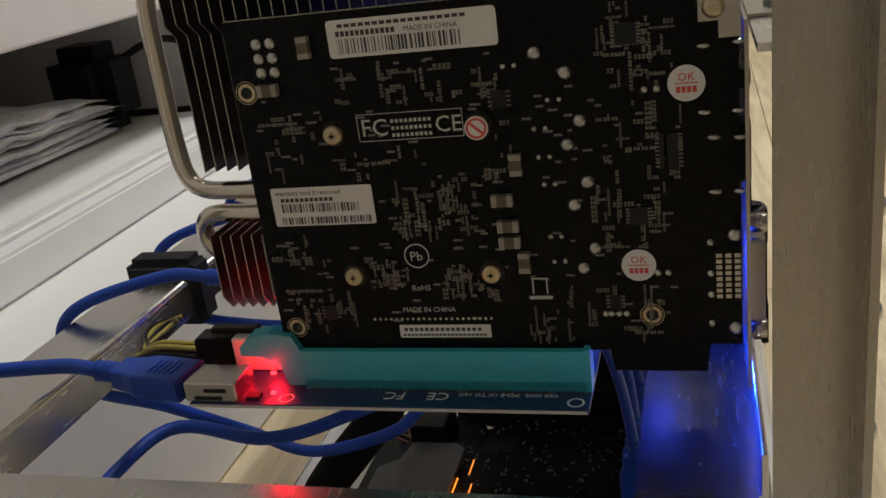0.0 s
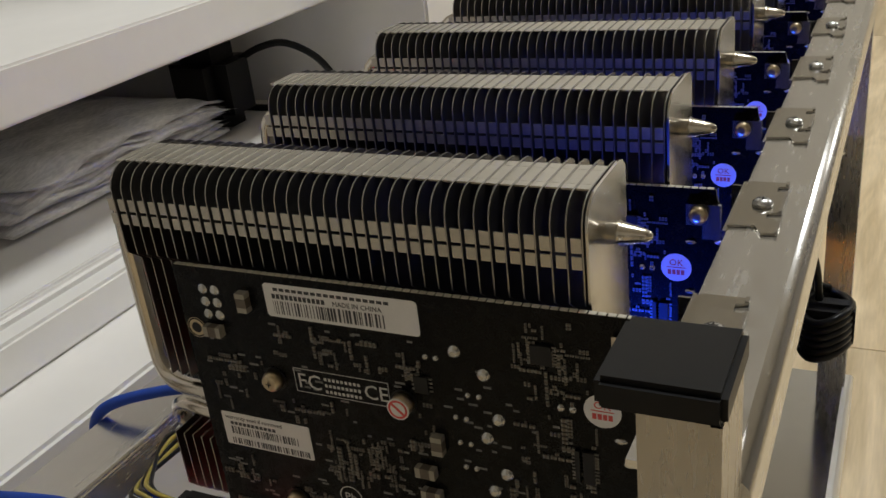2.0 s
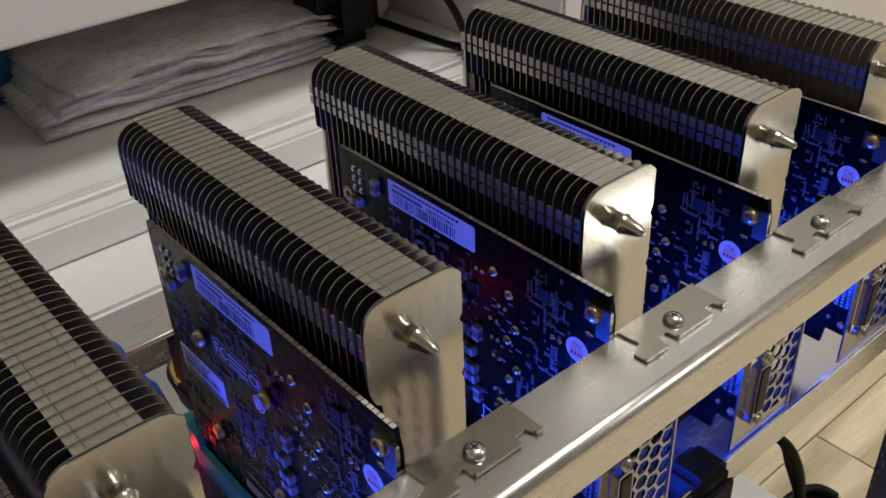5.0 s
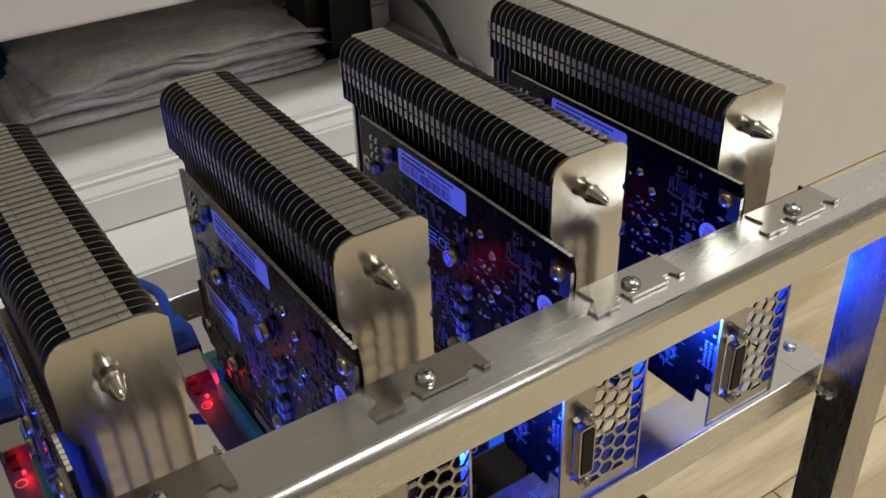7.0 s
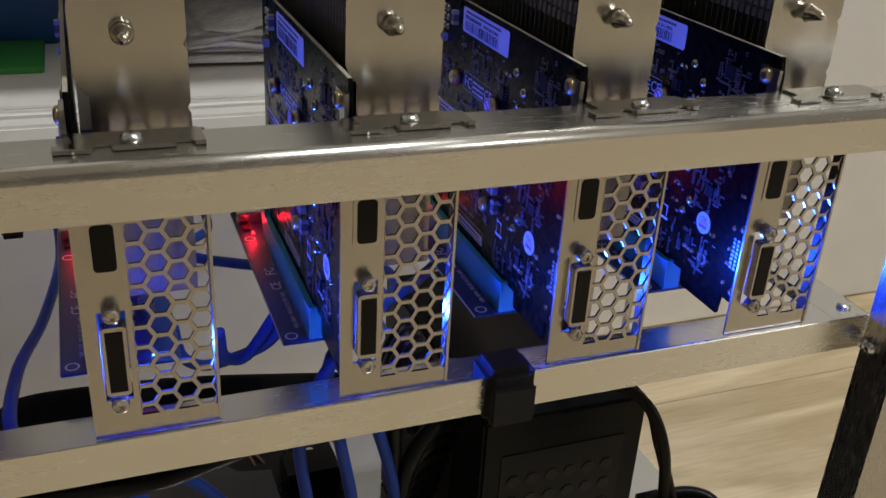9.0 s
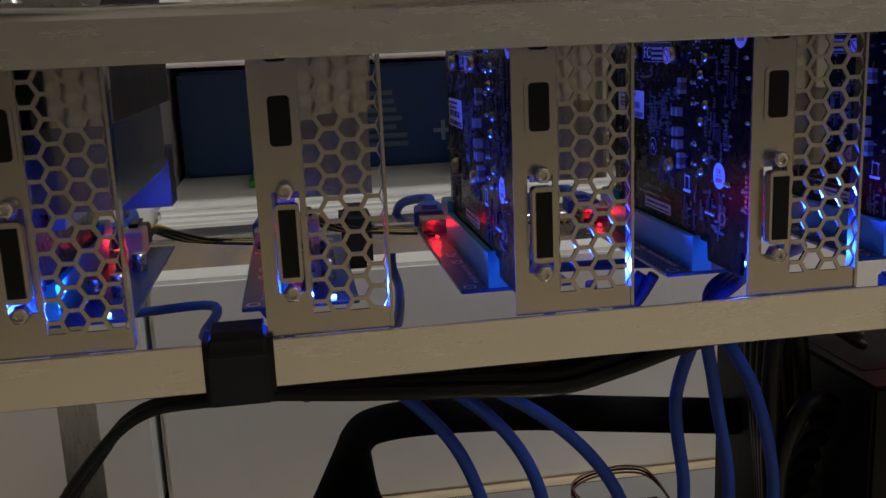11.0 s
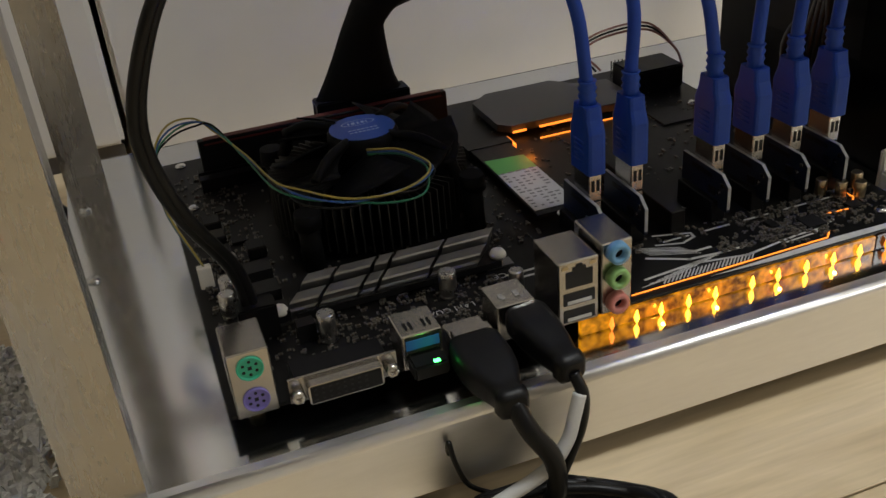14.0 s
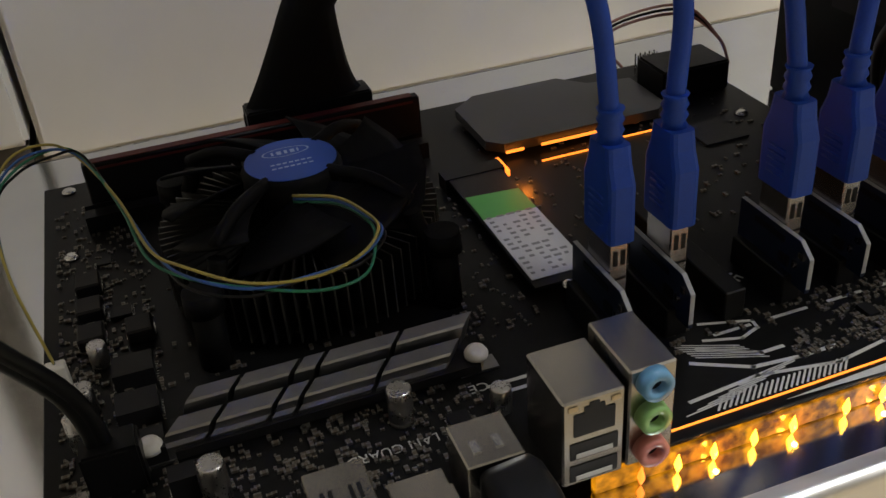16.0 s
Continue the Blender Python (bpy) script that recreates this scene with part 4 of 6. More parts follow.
    bm = tube(bmesh.new(), ((0.011, 0.120, 0.3025), (0.012, 0.150, 0.3025), (0.014, 0.162, 0.3022), (0.016, 0.1685, 0.299), (0.018, 0.1705, 0.293), (0.019, 0.1675, 0.2865), (0.020, 0.160, 0.2835), (0.020, 0.145, 0.2830)), 0.0030, 12, 6)
    part("heat_pipe", bm, NICKEL, hs)
    ear = part("board_ear", boxes((-0.0016, -0.0001, -0.0045, 0.0060, 0.3535, 0.3605), (-0.0016, -0.0001, -0.0045, 0.0010, 0.3490, 0.3535)), STEEL, card, "steel ear of the bracket")
    part("screw", screw_head(bmesh.new(), (-0.0016, 0.0022, 0.3570), (-1, 0, 0), 0.0030, 0.0018), BRASS, ear)
    build_bracket(card)
    return card


first_card = build_card()
for i in range(1, CARDS):
    copy_thing(first_card, pose(PITCH * i, 0, 0))

# ---- riser boards under the cards ----


def build_riser():
    rs = thing("riser_board", "blue riser board with a turquoise slot plugged onto the card edge", "riser board", "riser boards")
    z0, z1 = 0.2440, 0.2456
    b = part("circuit_board", rbox(-0.0138, 0.030, 0.040, 0.172, z0, z1, 0.0003, 1), RISER, rs, "dark blue circuit board")
    part("board_edge", boxes((-0.01405, -0.01385, 0.0405, 0.1715, z0 + 0.0003, z1 - 0.0003)), SILK, b, "white board edge")
    slot = part("slot", boxes((-0.0032, -0.0006, 0.0415, 0.134, z1, 0.2594), (0.0022, 0.0048, 0.0415, 0.134, z1, 0.2594), (-0.0032, 0.0048, 0.0415, 0.134, z1, 0.2490), (-0.0032, 0.0048, 0.0400, 0.0418, z1, 0.2600)), CYAN, rs, "turquoise plastic slot")
    hook = [(0.134, z1 + 0.001), (0.134, 0.2600), (0.1365, 0.2645), (0.1445, 0.2655), (0.1520, 0.2640), (0.1555, 0.2605), (0.1555, 0.2575), (0.1480, 0.2570), (0.1420, 0.2540), (0.1400, z1 + 0.001)]
    part("latch", prism(bmesh.new(), hook, "x", -0.0028, 0.0044), CYAN, slot)
    pins = boxes(*[(-0.0042, -0.0033, 0.042 + k * 0.0015, 0.0428 + k * 0.0015, z1, z1 + 0.0006) for k in range(60)])
    tagged(part("slot_contact", pins, SOLDER, slot), kind="stuff")
    for y, n in ((0.0443, 0), (0.1385, 1)):
        bm = bmesh.new()
        for k in range(22):
            a, c = k * math.tau / 22, (k + 1) * math.tau / 22
            bm.faces.new([bm.verts.new((-0.0096 + rr * math.cos(t), y + rr * math.sin(t), z1 + 0.00008)) for rr, t in ((0.0020, a), (0.0027, a), (0.0027, c), (0.0020, c))])
        part("hole_ring", bm, INKW, b)
    for text, size, y in (("CE", 0.0062, 0.0900), ("FC", 0.0062, 0.1045), ("PCI-E 1X TO 16X", 0.0026, 0.0680), ("VER 009S", 0.0026, 0.0560)):
        o = new("lettering", words(text, size, on_top(-0.0050, y - 0.006, z1 + 0.0001, 90), INKW))
        o.parent = b
    us = part("usb_socket", rbox(-0.0128, 0.0010, 0.1545, 0.1735, z1, z1 + 0.0068, 0.0004, 1), STEEL, rs, "bright metal usb socket")
    # Slots are dark plates, not cuts; their black stands for shade.
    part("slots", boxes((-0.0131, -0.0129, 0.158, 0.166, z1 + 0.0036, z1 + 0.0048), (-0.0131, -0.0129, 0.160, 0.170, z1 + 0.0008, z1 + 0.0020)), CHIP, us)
    led = part("red_led", rbox(-0.0078, -0.0064, 0.1432, 0.1450, z1, z1 + 0.0010, 0.0002, 1), LED_R, rs, "lit red led")
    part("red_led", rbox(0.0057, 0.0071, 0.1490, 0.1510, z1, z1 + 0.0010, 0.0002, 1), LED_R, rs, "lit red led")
    part("chip", boxes((-0.0112, -0.0076, 0.1478, 0.1522, z1, z1 + 0.0012)), CHIP, rs)
    pw = part("power_socket", rbox(0.0085, 0.0190, 0.1470, 0.1650, z1, z1 + 0.0125, 0.0006, 1), WHITEP, rs, "white six-pin power socket")
    part("blue_led", rbox(0.0195, 0.0215, 0.0435, 0.0457, z1, z1 + 0.0012, 0.0002, 1), LED_B, rs, "lit blue led")
    for x, y, h in ((0.012, 0.070, 0.009), (0.020, 0.075, 0.009), (0.012, 0.130, 0.008), (0.021, 0.120, 0.008)):
        part("capacitor", cyl(bmesh.new(), (x, y, z1), (x, y, z1 + h), 0.0032, n=16), CAP, rs)
    return rs


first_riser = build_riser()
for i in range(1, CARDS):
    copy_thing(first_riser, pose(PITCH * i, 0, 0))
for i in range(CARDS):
    led_spot("blue_led_light", (PITCH * i + 0.0205, 0.0446, 0.2492), (0.0, -0.46, 0.89), 1.12, (0.012, 0.06, 1.0))
    point_lamp("red_led_light", (PITCH * i - 0.0068, 0.1465, 0.2520), 0.0080, (1.0, 0.006, 0.02))
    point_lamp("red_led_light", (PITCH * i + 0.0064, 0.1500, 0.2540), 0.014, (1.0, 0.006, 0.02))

# ---- motherboard on the tray ----
MZ = 0.0492      # top of the motherboard
MX0, MX1, MY0, MY1 = -0.005, 0.300, -0.0105, 0.222


def build_motherboard():
    rnd = random.Random(23)
    mb = thing("motherboard", "black motherboard with grey line art lying on the tray", "motherboard")
    b = part("circuit_board", rbox(MX0, MX1, MY0, MY1, MZ - 0.0016, MZ, 0.0003, 1), MOBO, mb, "matt black circuit board")
    for x, y in ((0.005, 0.005), (0.155, 0.003), (0.285, 0.003), (0.005, 0.16), (0.155, 0.15), (0.285, 0.15), (0.005, 0.215), (0.285, 0.215)):
        bm = cyl(bmesh.new(), (x, y, TRAY), (x, y, MZ - 0.0016), 0.003, n=6)
        s = part("standoff", bm, BRASS, mb)
        part("screw", screw_head(bmesh.new(), (x, y, MZ), (0, 0, 1), 0.0030, 0.0018), ZINC, s)
    # grey line art by the slots
    art = bmesh.new()

    def stroke(pts, w):
        for (ax, ay), (bx, by) in zip(pts, pts[1:]):
            d = Vector((bx - ax, by - ay)).normalized() * w / 2
            prism(art, [(ax - d.x - d.y, ay - d.y + d.x), (bx + d.x - d.y, by + d.y + d.x), (bx + d.x + d.y, by + d.y - d.x), (ax - d.x + d.y, ay - d.y - d.x)], "z", MZ + 0.00003, MZ + 0.0001)

    prism(art, [(0.190, -0.0086), (0.222, -0.0074), (0.253, -0.0062), (0.291, -0.0070), (0.2935, -0.0086), (0.2905, -0.0100), (0.252, -0.0100), (0.222, -0.0101)], "z", MZ + 0.00003, MZ + 0.0001)
    stroke(((0.180, 0.0200), (0.196, 0.0110), (0.203, 0.0110)), 0.0013)
    stroke(((0.175, 0.0150), (0.190, 0.0065), (0.205, 0.0050), (0.217, 0.0050)), 0.0014)
    stroke(((0.166, 0.0010), (0.189, 0.0030), (0.213, -0.0015), (0.2405, 0.0025), (0.256, 0.0025)), 0.0012)
    stroke(((0.187, 0.0300), (0.2025, 0.0250), (0.2020, 0.0215), (0.195, 0.0190), (0.184, 0.0225)), 0.0011)
    stroke(((0.232, -0.0005), (0.248, 0.0005), (0.262, 0.0062)), 0.0009)
    stroke(((0.118, 0.0260), (0.136, 0.0260)), 0.0013)
    stroke(((0.118, 0.0300), (0.132, 0.0300)), 0.0013)
    for k in range(7):
        stroke(((0.174 + 0.0006 * k, 0.0245 - 0.0013 * k), (0.192 + 0.0008 * k, 0.0165 - 0.0013 * k)), 0.0004)
    for k in range(24):
        x = 0.171 + 0.0018 * k
        stroke(((x, -0.0048), (x + 0.0042, -0.0006)), 0.0006)
    for k in range(8):
        stroke(((0.162 + 0.004 * k, -0.0035 + 0.0010 * k), (0.178 + 0.004 * k, -0.0020 + 0.0010 * k)), 0.0004)
    for k in range(5):
        for q in range(7):
            stroke(((0.2090 + 0.0204 * (k - 1) + 0.0018 * q, 0.0235), (0.2100 + 0.0204 * (k - 1) + 0.0018 * q, 0.0235)), 0.0012)
    tagged(part("line_art", art, SILK, b, "light grey printed stripes"), kind="stuff")
    for text, size, x, y, turn in (("LAN GUARD", 0.0046, 0.098, 0.0185, 180), ("CE", 0.0050, 0.1180, 0.0325, 180), ("PRIME", 0.0075, 0.200, 0.060, -62)):
        o = new("lettering", words(text, size, on_top(x, y, MZ + 0.0001, turn), SILK))
        o.parent = b
    # small parts
    ends, mids, chips, pins = bmesh.new(), bmesh.new(), bmesh.new(), bmesh.new()
    for x0, x1, y0, y1, n in ((0.0, 0.03, 0.01, 0.20, 420), (0.03, 0.115, 0.004, 0.036, 330), (0.0, 0.012, 0.02, 0.12, 120), (0.16, 0.298, 0.020, 0.030, 90), (0.225, 0.298, -0.004, 0.03, 300), (0.205, 0.262, 0.004, 0.016, 160), (0.120, 0.146, 0.05, 0.21, 200), (0.17, 0.295, 0.06, 0.20, 260), (0.03, 0.13, 0.055, 0.165, 120)):
        for _ in range(n):
            x, y = rnd.uniform(x0, x1), rnd.uniform(y0, y1)
            l = rnd.choice((0.0012, 0.0016, 0.0022))
            w, h = l * 0.55, l * 0.4
            if rnd.random() < 0.5:
                box(mids, x - l / 4, x + l / 4, y - w / 2, y + w / 2, MZ, MZ + h)
                box(ends, x - l / 2, x - l / 4, y - w / 2, y + w / 2, MZ, MZ + h * 1.03)
                box(ends, x + l / 4, x + l / 2, y - w / 2, y + w / 2, MZ, MZ + h * 1.03)
            else:
                box(mids, x - w / 2, x + w / 2, y - l / 4, y + l / 4, MZ, MZ + h)
                box(ends, x - w / 2, x + w / 2, y - l / 2, y - l / 4, MZ, MZ + h * 1.03)
                box(ends, x - w / 2, x + w / 2, y + l / 4, y + l / 2, MZ, MZ + h * 1.03)
    for x, y, w, d, h in ((0.252, 0.008, 0.009, 0.009, 0.0014), (0.236, 0.014, 0.004, 0.006, 0.0015), (0.278, 0.012, 0.007, 0.005, 0.0014), (0.020, 0.115, 0.007, 0.006, 0.0014), (0.016, 0.150, 0.005, 0.004, 0.0014), (0.022, 0.060, 0.012, 0.010, 0.006), (0.022, 0.078, 0.012, 0.010, 0.006), (0.022, 0.042, 0.012, 0.010, 0.006),
                          (0.046, 0.052, 0.010, 0.010, 0.0055), (0.066, 0.054, 0.010, 0.010, 0.0055), (0.088, 0.054, 0.010, 0.010, 0.0055), (0.031, 0.024, 0.007, 0.006, 0.008), (0.265, 0.14, 0.02, 0.02, 0.001), (0.105, 0.020, 0.006, 0.006, 0.0014)):
        box(chips, x - w / 2, x + w / 2, y - d / 2, y + d / 2, MZ, MZ + h)
        for k in range(8):
            box(pins, x - w / 2 - 0.0008, x + w / 2 + 0.0008, y - d / 2 + d * (k + 0.3) / 8, y - d / 2 + d * (k + 0.6) / 8, MZ, MZ + 0.0003)
    for bm, name, m in ((ends, "component_end_field", DULL), (mids, "component_body_field", CERAMIC), (chips, "chip_field", CHIP), (pins, "chip_pins", SOLDER)):
        tagged(part(name, bm, m, b), kind="stuff")
    # capacitors
    for x, y, h, r in ((0.0385, 0.0195, 0.0125, 0.0036), (0.0905, 0.0270, 0.0120, 0.0036), (0.008, 0.066, 0.011, 0.0034), (0.006, 0.054, 0.011, 0.0034), (0.0125, 0.089, 0.0085, 0.003), (0.1175, 0.020, 0.0085, 0.003), (0.279, 0.022, 0.008, 0.0026), (0.286, 0.018, 0.008, 0.0026), (0.273, 0.028, 0.008, 0.0026), (0.291, 0.026, 0.008, 0.0026)):
        bm = lathe(bmesh.new(), (x, y, MZ), (0, 0, 1), ((0, r), (0.0010, r), (0.0013, r * 0.93), (0.0018, r), (h - 0.0006, r), (h, r * 0.86), (h - 0.0002, r * 0.8)), 18)
        c = part("capacitor", bm, CAP if x < 0.2 else BRASS, mb)
    for x, y in ((0.0105, 0.102), (0.0105, 0.118), (0.0105, 0.134), (0.0255, 0.100)):
        ch = part("choke", rbox(x - 0.0042, x + 0.0042, y - 0.0048, y + 0.0048, MZ, MZ + 0.0052, 0.0006, 1), CHIP, mb)
        part("lead_foot", boxes((x - 0.0046, x - 0.0042, y - 0.0030, y + 0.0030, MZ, MZ + 0.0016), (x + 0.0042, x + 0.0046, y - 0.0030, y + 0.0030, MZ, MZ + 0.0016)), SOLDER, ch)
    # rear sockets
    ps = part("keyboard_port", rbox(-0.0022, 0.0125, -0.0135, 0.0065, MZ, MZ + 0.0268, 0.0005, 1), STEEL, mb, "steel double mini-din socket")
    for z, m, name in ((MZ + 0.0202, P_GREEN, "green_socket"), (MZ + 0.0070, P_PURPLE, "purple_socket")):
        bm = lathe(bmesh.new(), (0.0052, -0.0133, z), (0, -1, 0), ((0, 0.0047), (0.0009, 0.0047), (0.0009, 0.0041), (0.0003, 0.0040)), 22)
        s = part(name, bm, m, ps)
        holes = bmesh.new()
        for k in range(6):
            a = k * math.tau / 6 + 0.5
            cyl(holes, (0.0052 + 0.0026 * math.cos(a), -0.01365, z + 0.0026 * math.sin(a)), (0.0052 + 0.0026 * math.cos(a), -0.0138, z + 0.0026 * math.sin(a)), 0.0006, n=8)
        box(holes, 0.0045, 0.0059, -0.0138, -0.01365, z - 0.0007, z + 0.0007)
        part("pin_holes", holes, CHIP, s)
    dv = part("dvi_port", rbox(0.0190, 0.0530, -0.0110, 0.0010, MZ, MZ + 0.0085, 0.0004, 1), BLACK, mb, "dvi socket with steel shell")
    part("flange", boxes((0.0165, 0.0560, -0.0125, -0.0114, MZ - 0.0002, MZ + 0.0098)), STEEL, dv)
    bm = prism(bmesh.new(), rounded(0.0225, 0.0495, MZ + 0.0008, MZ + 0.0088, 0.0012, 3), "y", -0.0175, -0.0125)
    sh = part("shell", bm, STEEL, dv)
    part("contact_block", boxes((0.0232, 0.0488, -0.0178, -0.0176, MZ + 0.0014, MZ + 0.0082)), BLACK, sh)
    part("contact_row", boxes(*[(0.0245 + 0.0026 * k, 0.0255 + 0.0026 * k, -0.01795, -0.0179, MZ + 0.0024 + 0.0022 * q, MZ + 0.0032 + 0.0022 * q) for k in range(8) for q in range(3)]), CHIP, sh)
    for x in (0.0190, 0.0532):
        bm = lathe(bmesh.new(), (x, -0.0125, MZ + 0.0048), (0, -1, 0), ((0, 0.0026), (0.0050, 0.0026), (0.0052, 0.0015), (0.0040, 0.0013)), 6)
        part("hex_standoff", bm, STEEL, dv)
    us = part("usb_port", rbox(0.0585, 0.0738, -0.0130, 0.0030, MZ, MZ + 0.0150, 0.0004, 1), STEEL, mb, "steel twin usb socket")
    part("springs", boxes((0.0612, 0.0622, -0.0095, -0.0050, MZ + 0.01505, MZ + 0.0153), (0.0632, 0.0642, -0.0095, -0.0050, MZ + 0.01505, MZ + 0.0153), (0.0682, 0.0692, -0.0095, -0.0050, MZ + 0.01505, MZ + 0.0153), (0.0702, 0.0712, -0.0095, -0.0050, MZ + 0.01505, MZ + 0.0153)), CHIP, us)
    part("blue_tongue", boxes((0.0598, 0.0724, -0.0134, -0.0131, MZ + 0.0088, MZ + 0.0128)), USB3, us)
    # Dark sheet in place of the shaded socket mouth.
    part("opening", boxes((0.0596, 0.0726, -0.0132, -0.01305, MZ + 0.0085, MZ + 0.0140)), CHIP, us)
    dn = part("usb_dongle", rbox(0.0598, 0.0730, -0.0215, -0.0132, MZ + 0.0005, MZ + 0.0065, 0.0008), BLACK, us, "small black usb dongle with green led")
    part("green_led", rbox(0.0675, 0.0700, -0.0208, -0.0192, MZ + 0.0062, MZ + 0.0069, 0.0002, 1), LED_G, us)
    us2 = part("usb_port", rbox(0.0960, 0.1110, -0.0120, 0.0040, MZ, MZ + 0.0155, 0.0004, 1), STEEL, mb, "steel twin usb socket")
    part("springs", boxes((0.0990, 0.1010, -0.008, -0.004, MZ + 0.0156, MZ + 0.0160), (0.1050, 0.1070, -0.008, -0.004, MZ + 0.0156, MZ + 0.0160)), ZINC, us2)
    part("hdmi_port", rbox(0.0780, 0.0930, -0.0120, 0.0000, MZ, MZ + 0.0065, 0.0004, 1), STEEL, mb)
    ln = part("network_port", rbox(0.1200, 0.1368, -0.0135, 0.0080, MZ, MZ + 0.0278, 0.0005, 1), STEEL, mb, "steel network socket over two usb sockets")
    part("network_opening", prism(bmesh.new(), [(0.1230, MZ + 0.0165), (0.1340, MZ + 0.0165), (0.1340, MZ + 0.0235), (0.1312, MZ + 0.0235), (0.1312, MZ + 0.0252), (0.1298, MZ + 0.0252), (0.1298, MZ + 0.0262), (0.1272, MZ + 0.0262), (0.1272, MZ + 0.0252), (0.1258, MZ + 0.0252), (0.1258, MZ + 0.0235), (0.1230, MZ + 0.0235)], "y", -0.0138, -0.0136), CHIP, ln)
    part("link_leds", boxes((0.1215, 0.1240, -0.0138, -0.0136, MZ + 0.0248, MZ + 0.0263), (0.1330, 0.1355, -0.0138, -0.0136, MZ + 0.0248, MZ + 0.0263)), BRASS, ln)
    for z in (MZ + 0.0015, MZ + 0.0090):
        u = part("usb_opening", boxes((0.1220, 0.1350, -0.0138, -0.0136, z, z + 0.0052)), CHIP, ln)
        part("tongue", boxes((0.1235, 0.1335, -0.0141, -0.0139, z + 0.0005, z + 0.0019)), SILK, u)
    au = part("audio_port", rbox(0.1380, 0.1510, -0.0132, 0.0090, MZ, MZ + 0.0312, 0.0005, 1), STEEL, mb, "steel audio block with three jacks")
    for z, m, name in ((MZ + 0.0272, J_BLUE, "blue_jack"), (MZ + 0.0164, J_GREEN, "green_jack"), (MZ + 0.0054, J_PINK, "pink_jack")):
        bm = lathe(bmesh.new(), (0.1440, -0.0132, z), (0, -1, 0), ((0, 0.0045), (0.0036, 0.0043), (0.0036, 0.0022), (0.0010, 0.0021)), 22)
        j = part(name, bm, m, au)
        bm = lathe(bmesh.new(), (0.1440, -0.0143, z), (0, -1, 0), ((0, 0.0020), (0.0002, 0.0020)), 14)
        part("jack_hole", bm, CHIP, j)
    # power stage heatsink with slanted grooves
    vr = part("power_heatsink", bmesh.new(), VRM, mb, "ribbed grey anodised heatsink")
    for a, c in ((0.0335, 0.0455), (0.0472, 0.0625), (0.0642, 0.0700), (0.0717, 0.0925), (0.0942, 0.1150)):
        for prof in ([(0.0372, MZ + 0.0004), (0.0372, MZ + 0.0050), (0.0388, MZ + 0.0054), (0.0390, MZ + 0.0076), (0.0396, MZ + 0.0082), (0.0438, MZ + 0.0092), (0.0442, MZ + 0.0086), (0.0442, MZ + 0.0004)],
                     [(0.0458, MZ + 0.0030), (0.0458, MZ + 0.0112), (0.0463, MZ + 0.0118), (0.0500, MZ + 0.0127), (0.0506, MZ + 0.0122), (0.0506, MZ + 0.0030)]):
            bm = prism(bmesh.new(), prof, "x", a, c)
            for v in bm.verts:
                v.co.x += (v.co.y - 0.045) * 0.85 + (v.co.z - MZ - 0.008) * 0.3
            part("rib", bm, VRM, vr)
    part("base", boxes((0.0300, 0.1180, 0.0360, 0.0500, MZ + 0.0010, MZ + 0.0040)), CHIP, vr)
    for x in (0.0240, 0.1178):
        bm = lathe(bmesh.new(), (x, 0.0395, MZ), (0, 0, 1), ((0, 0.0016), (0.0045, 0.0016), (0.0046, 0.0035), (0.0058, 0.0036), (0.0072, 0.0028), (0.0078, 0.0014)), 16)
        pn = part("push_pin", bm, WHITEP, mb, "white nylon push pin")
        part("spring", lathe(bmesh.new(), (x, 0.0395, MZ + 0.0005), (0, 0, 1), tuple((0.0007 * k, 0.0021 if k % 2 else 0.0017) for k in range(6)), 12), BRASS, pn)
        part("foot", boxes((x - 0.006, x + 0.006, 0.0365, 0.0425, MZ + 0.0002, MZ + 0.0010)), VRM, pn)
    # memory, slots and plugs
    for y in (0.178, 0.188):
        part("memory_slot", boxes((0.012, 0.150, y - 0.0032, y + 0.0032, MZ, MZ + 0.007)), BLACK, mb)
    mm = part("memory_module", rbox(0.0150, 0.1510, 0.1855, 0.1905, MZ + 0.004, MZ + 0.0235, 0.0006, 1), BLACK, mb, "black memory module with red trim")
    part("trim", boxes((0.018, 0.148, 0.1852, 0.1854, MZ + 0.0210, MZ + 0.0220), (0.018, 0.148, 0.1860, 0.1900, MZ + 0.0236, MZ + 0.0239)), mat("dark_red_trim", (0.10, 0.012, 0.010), 0.5, 0.3), mm)
    part("power_connector", rbox(0.080, 0.135, 0.196, 0.210, MZ, MZ + 0.012, 0.0006, 1), BLACK, mb)
    cs = part("chipset_heatsink", prism(bmesh.new(), [(0.178, 0.160), (0.250, 0.160), (0.256, 0.166), (0.256, 0.196), (0.236, 0.200), (0.226, 0.212), (0.184, 0.212), (0.172, 0.202), (0.172, 0.166)], "z", MZ + 0.002, MZ + 0.0062), mat("dark_grey_anodised", (0.10, 0.10, 0.105), 0.38, 0.8, 60, 0.1), mb, "flat dark grey chipset heatsink")
    part("sata_socket", rbox(0.262, 0.296, 0.176, 0.200, MZ, MZ + 0.014, 0.001), BLACK, mb)
    part("light_guide", boxes((0.178, 0.186, 0.1580, 0.1588, MZ + 0.0025, MZ + 0.0035), (0.194, 0.222, 0.1580, 0.1588, MZ + 0.0025, MZ + 0.0035), (0.190, 0.220, 0.1490, 0.1497, MZ + 0.0002, MZ + 0.0008), (0.172, 0.1735, 0.144, 0.156, MZ + 0.0002, MZ + 0.0030), (0.228, 0.246, 0.1530, 0.1536, MZ + 0.0002, MZ + 0.0008)), LINE_O, mb, "amber lit acrylic strip")
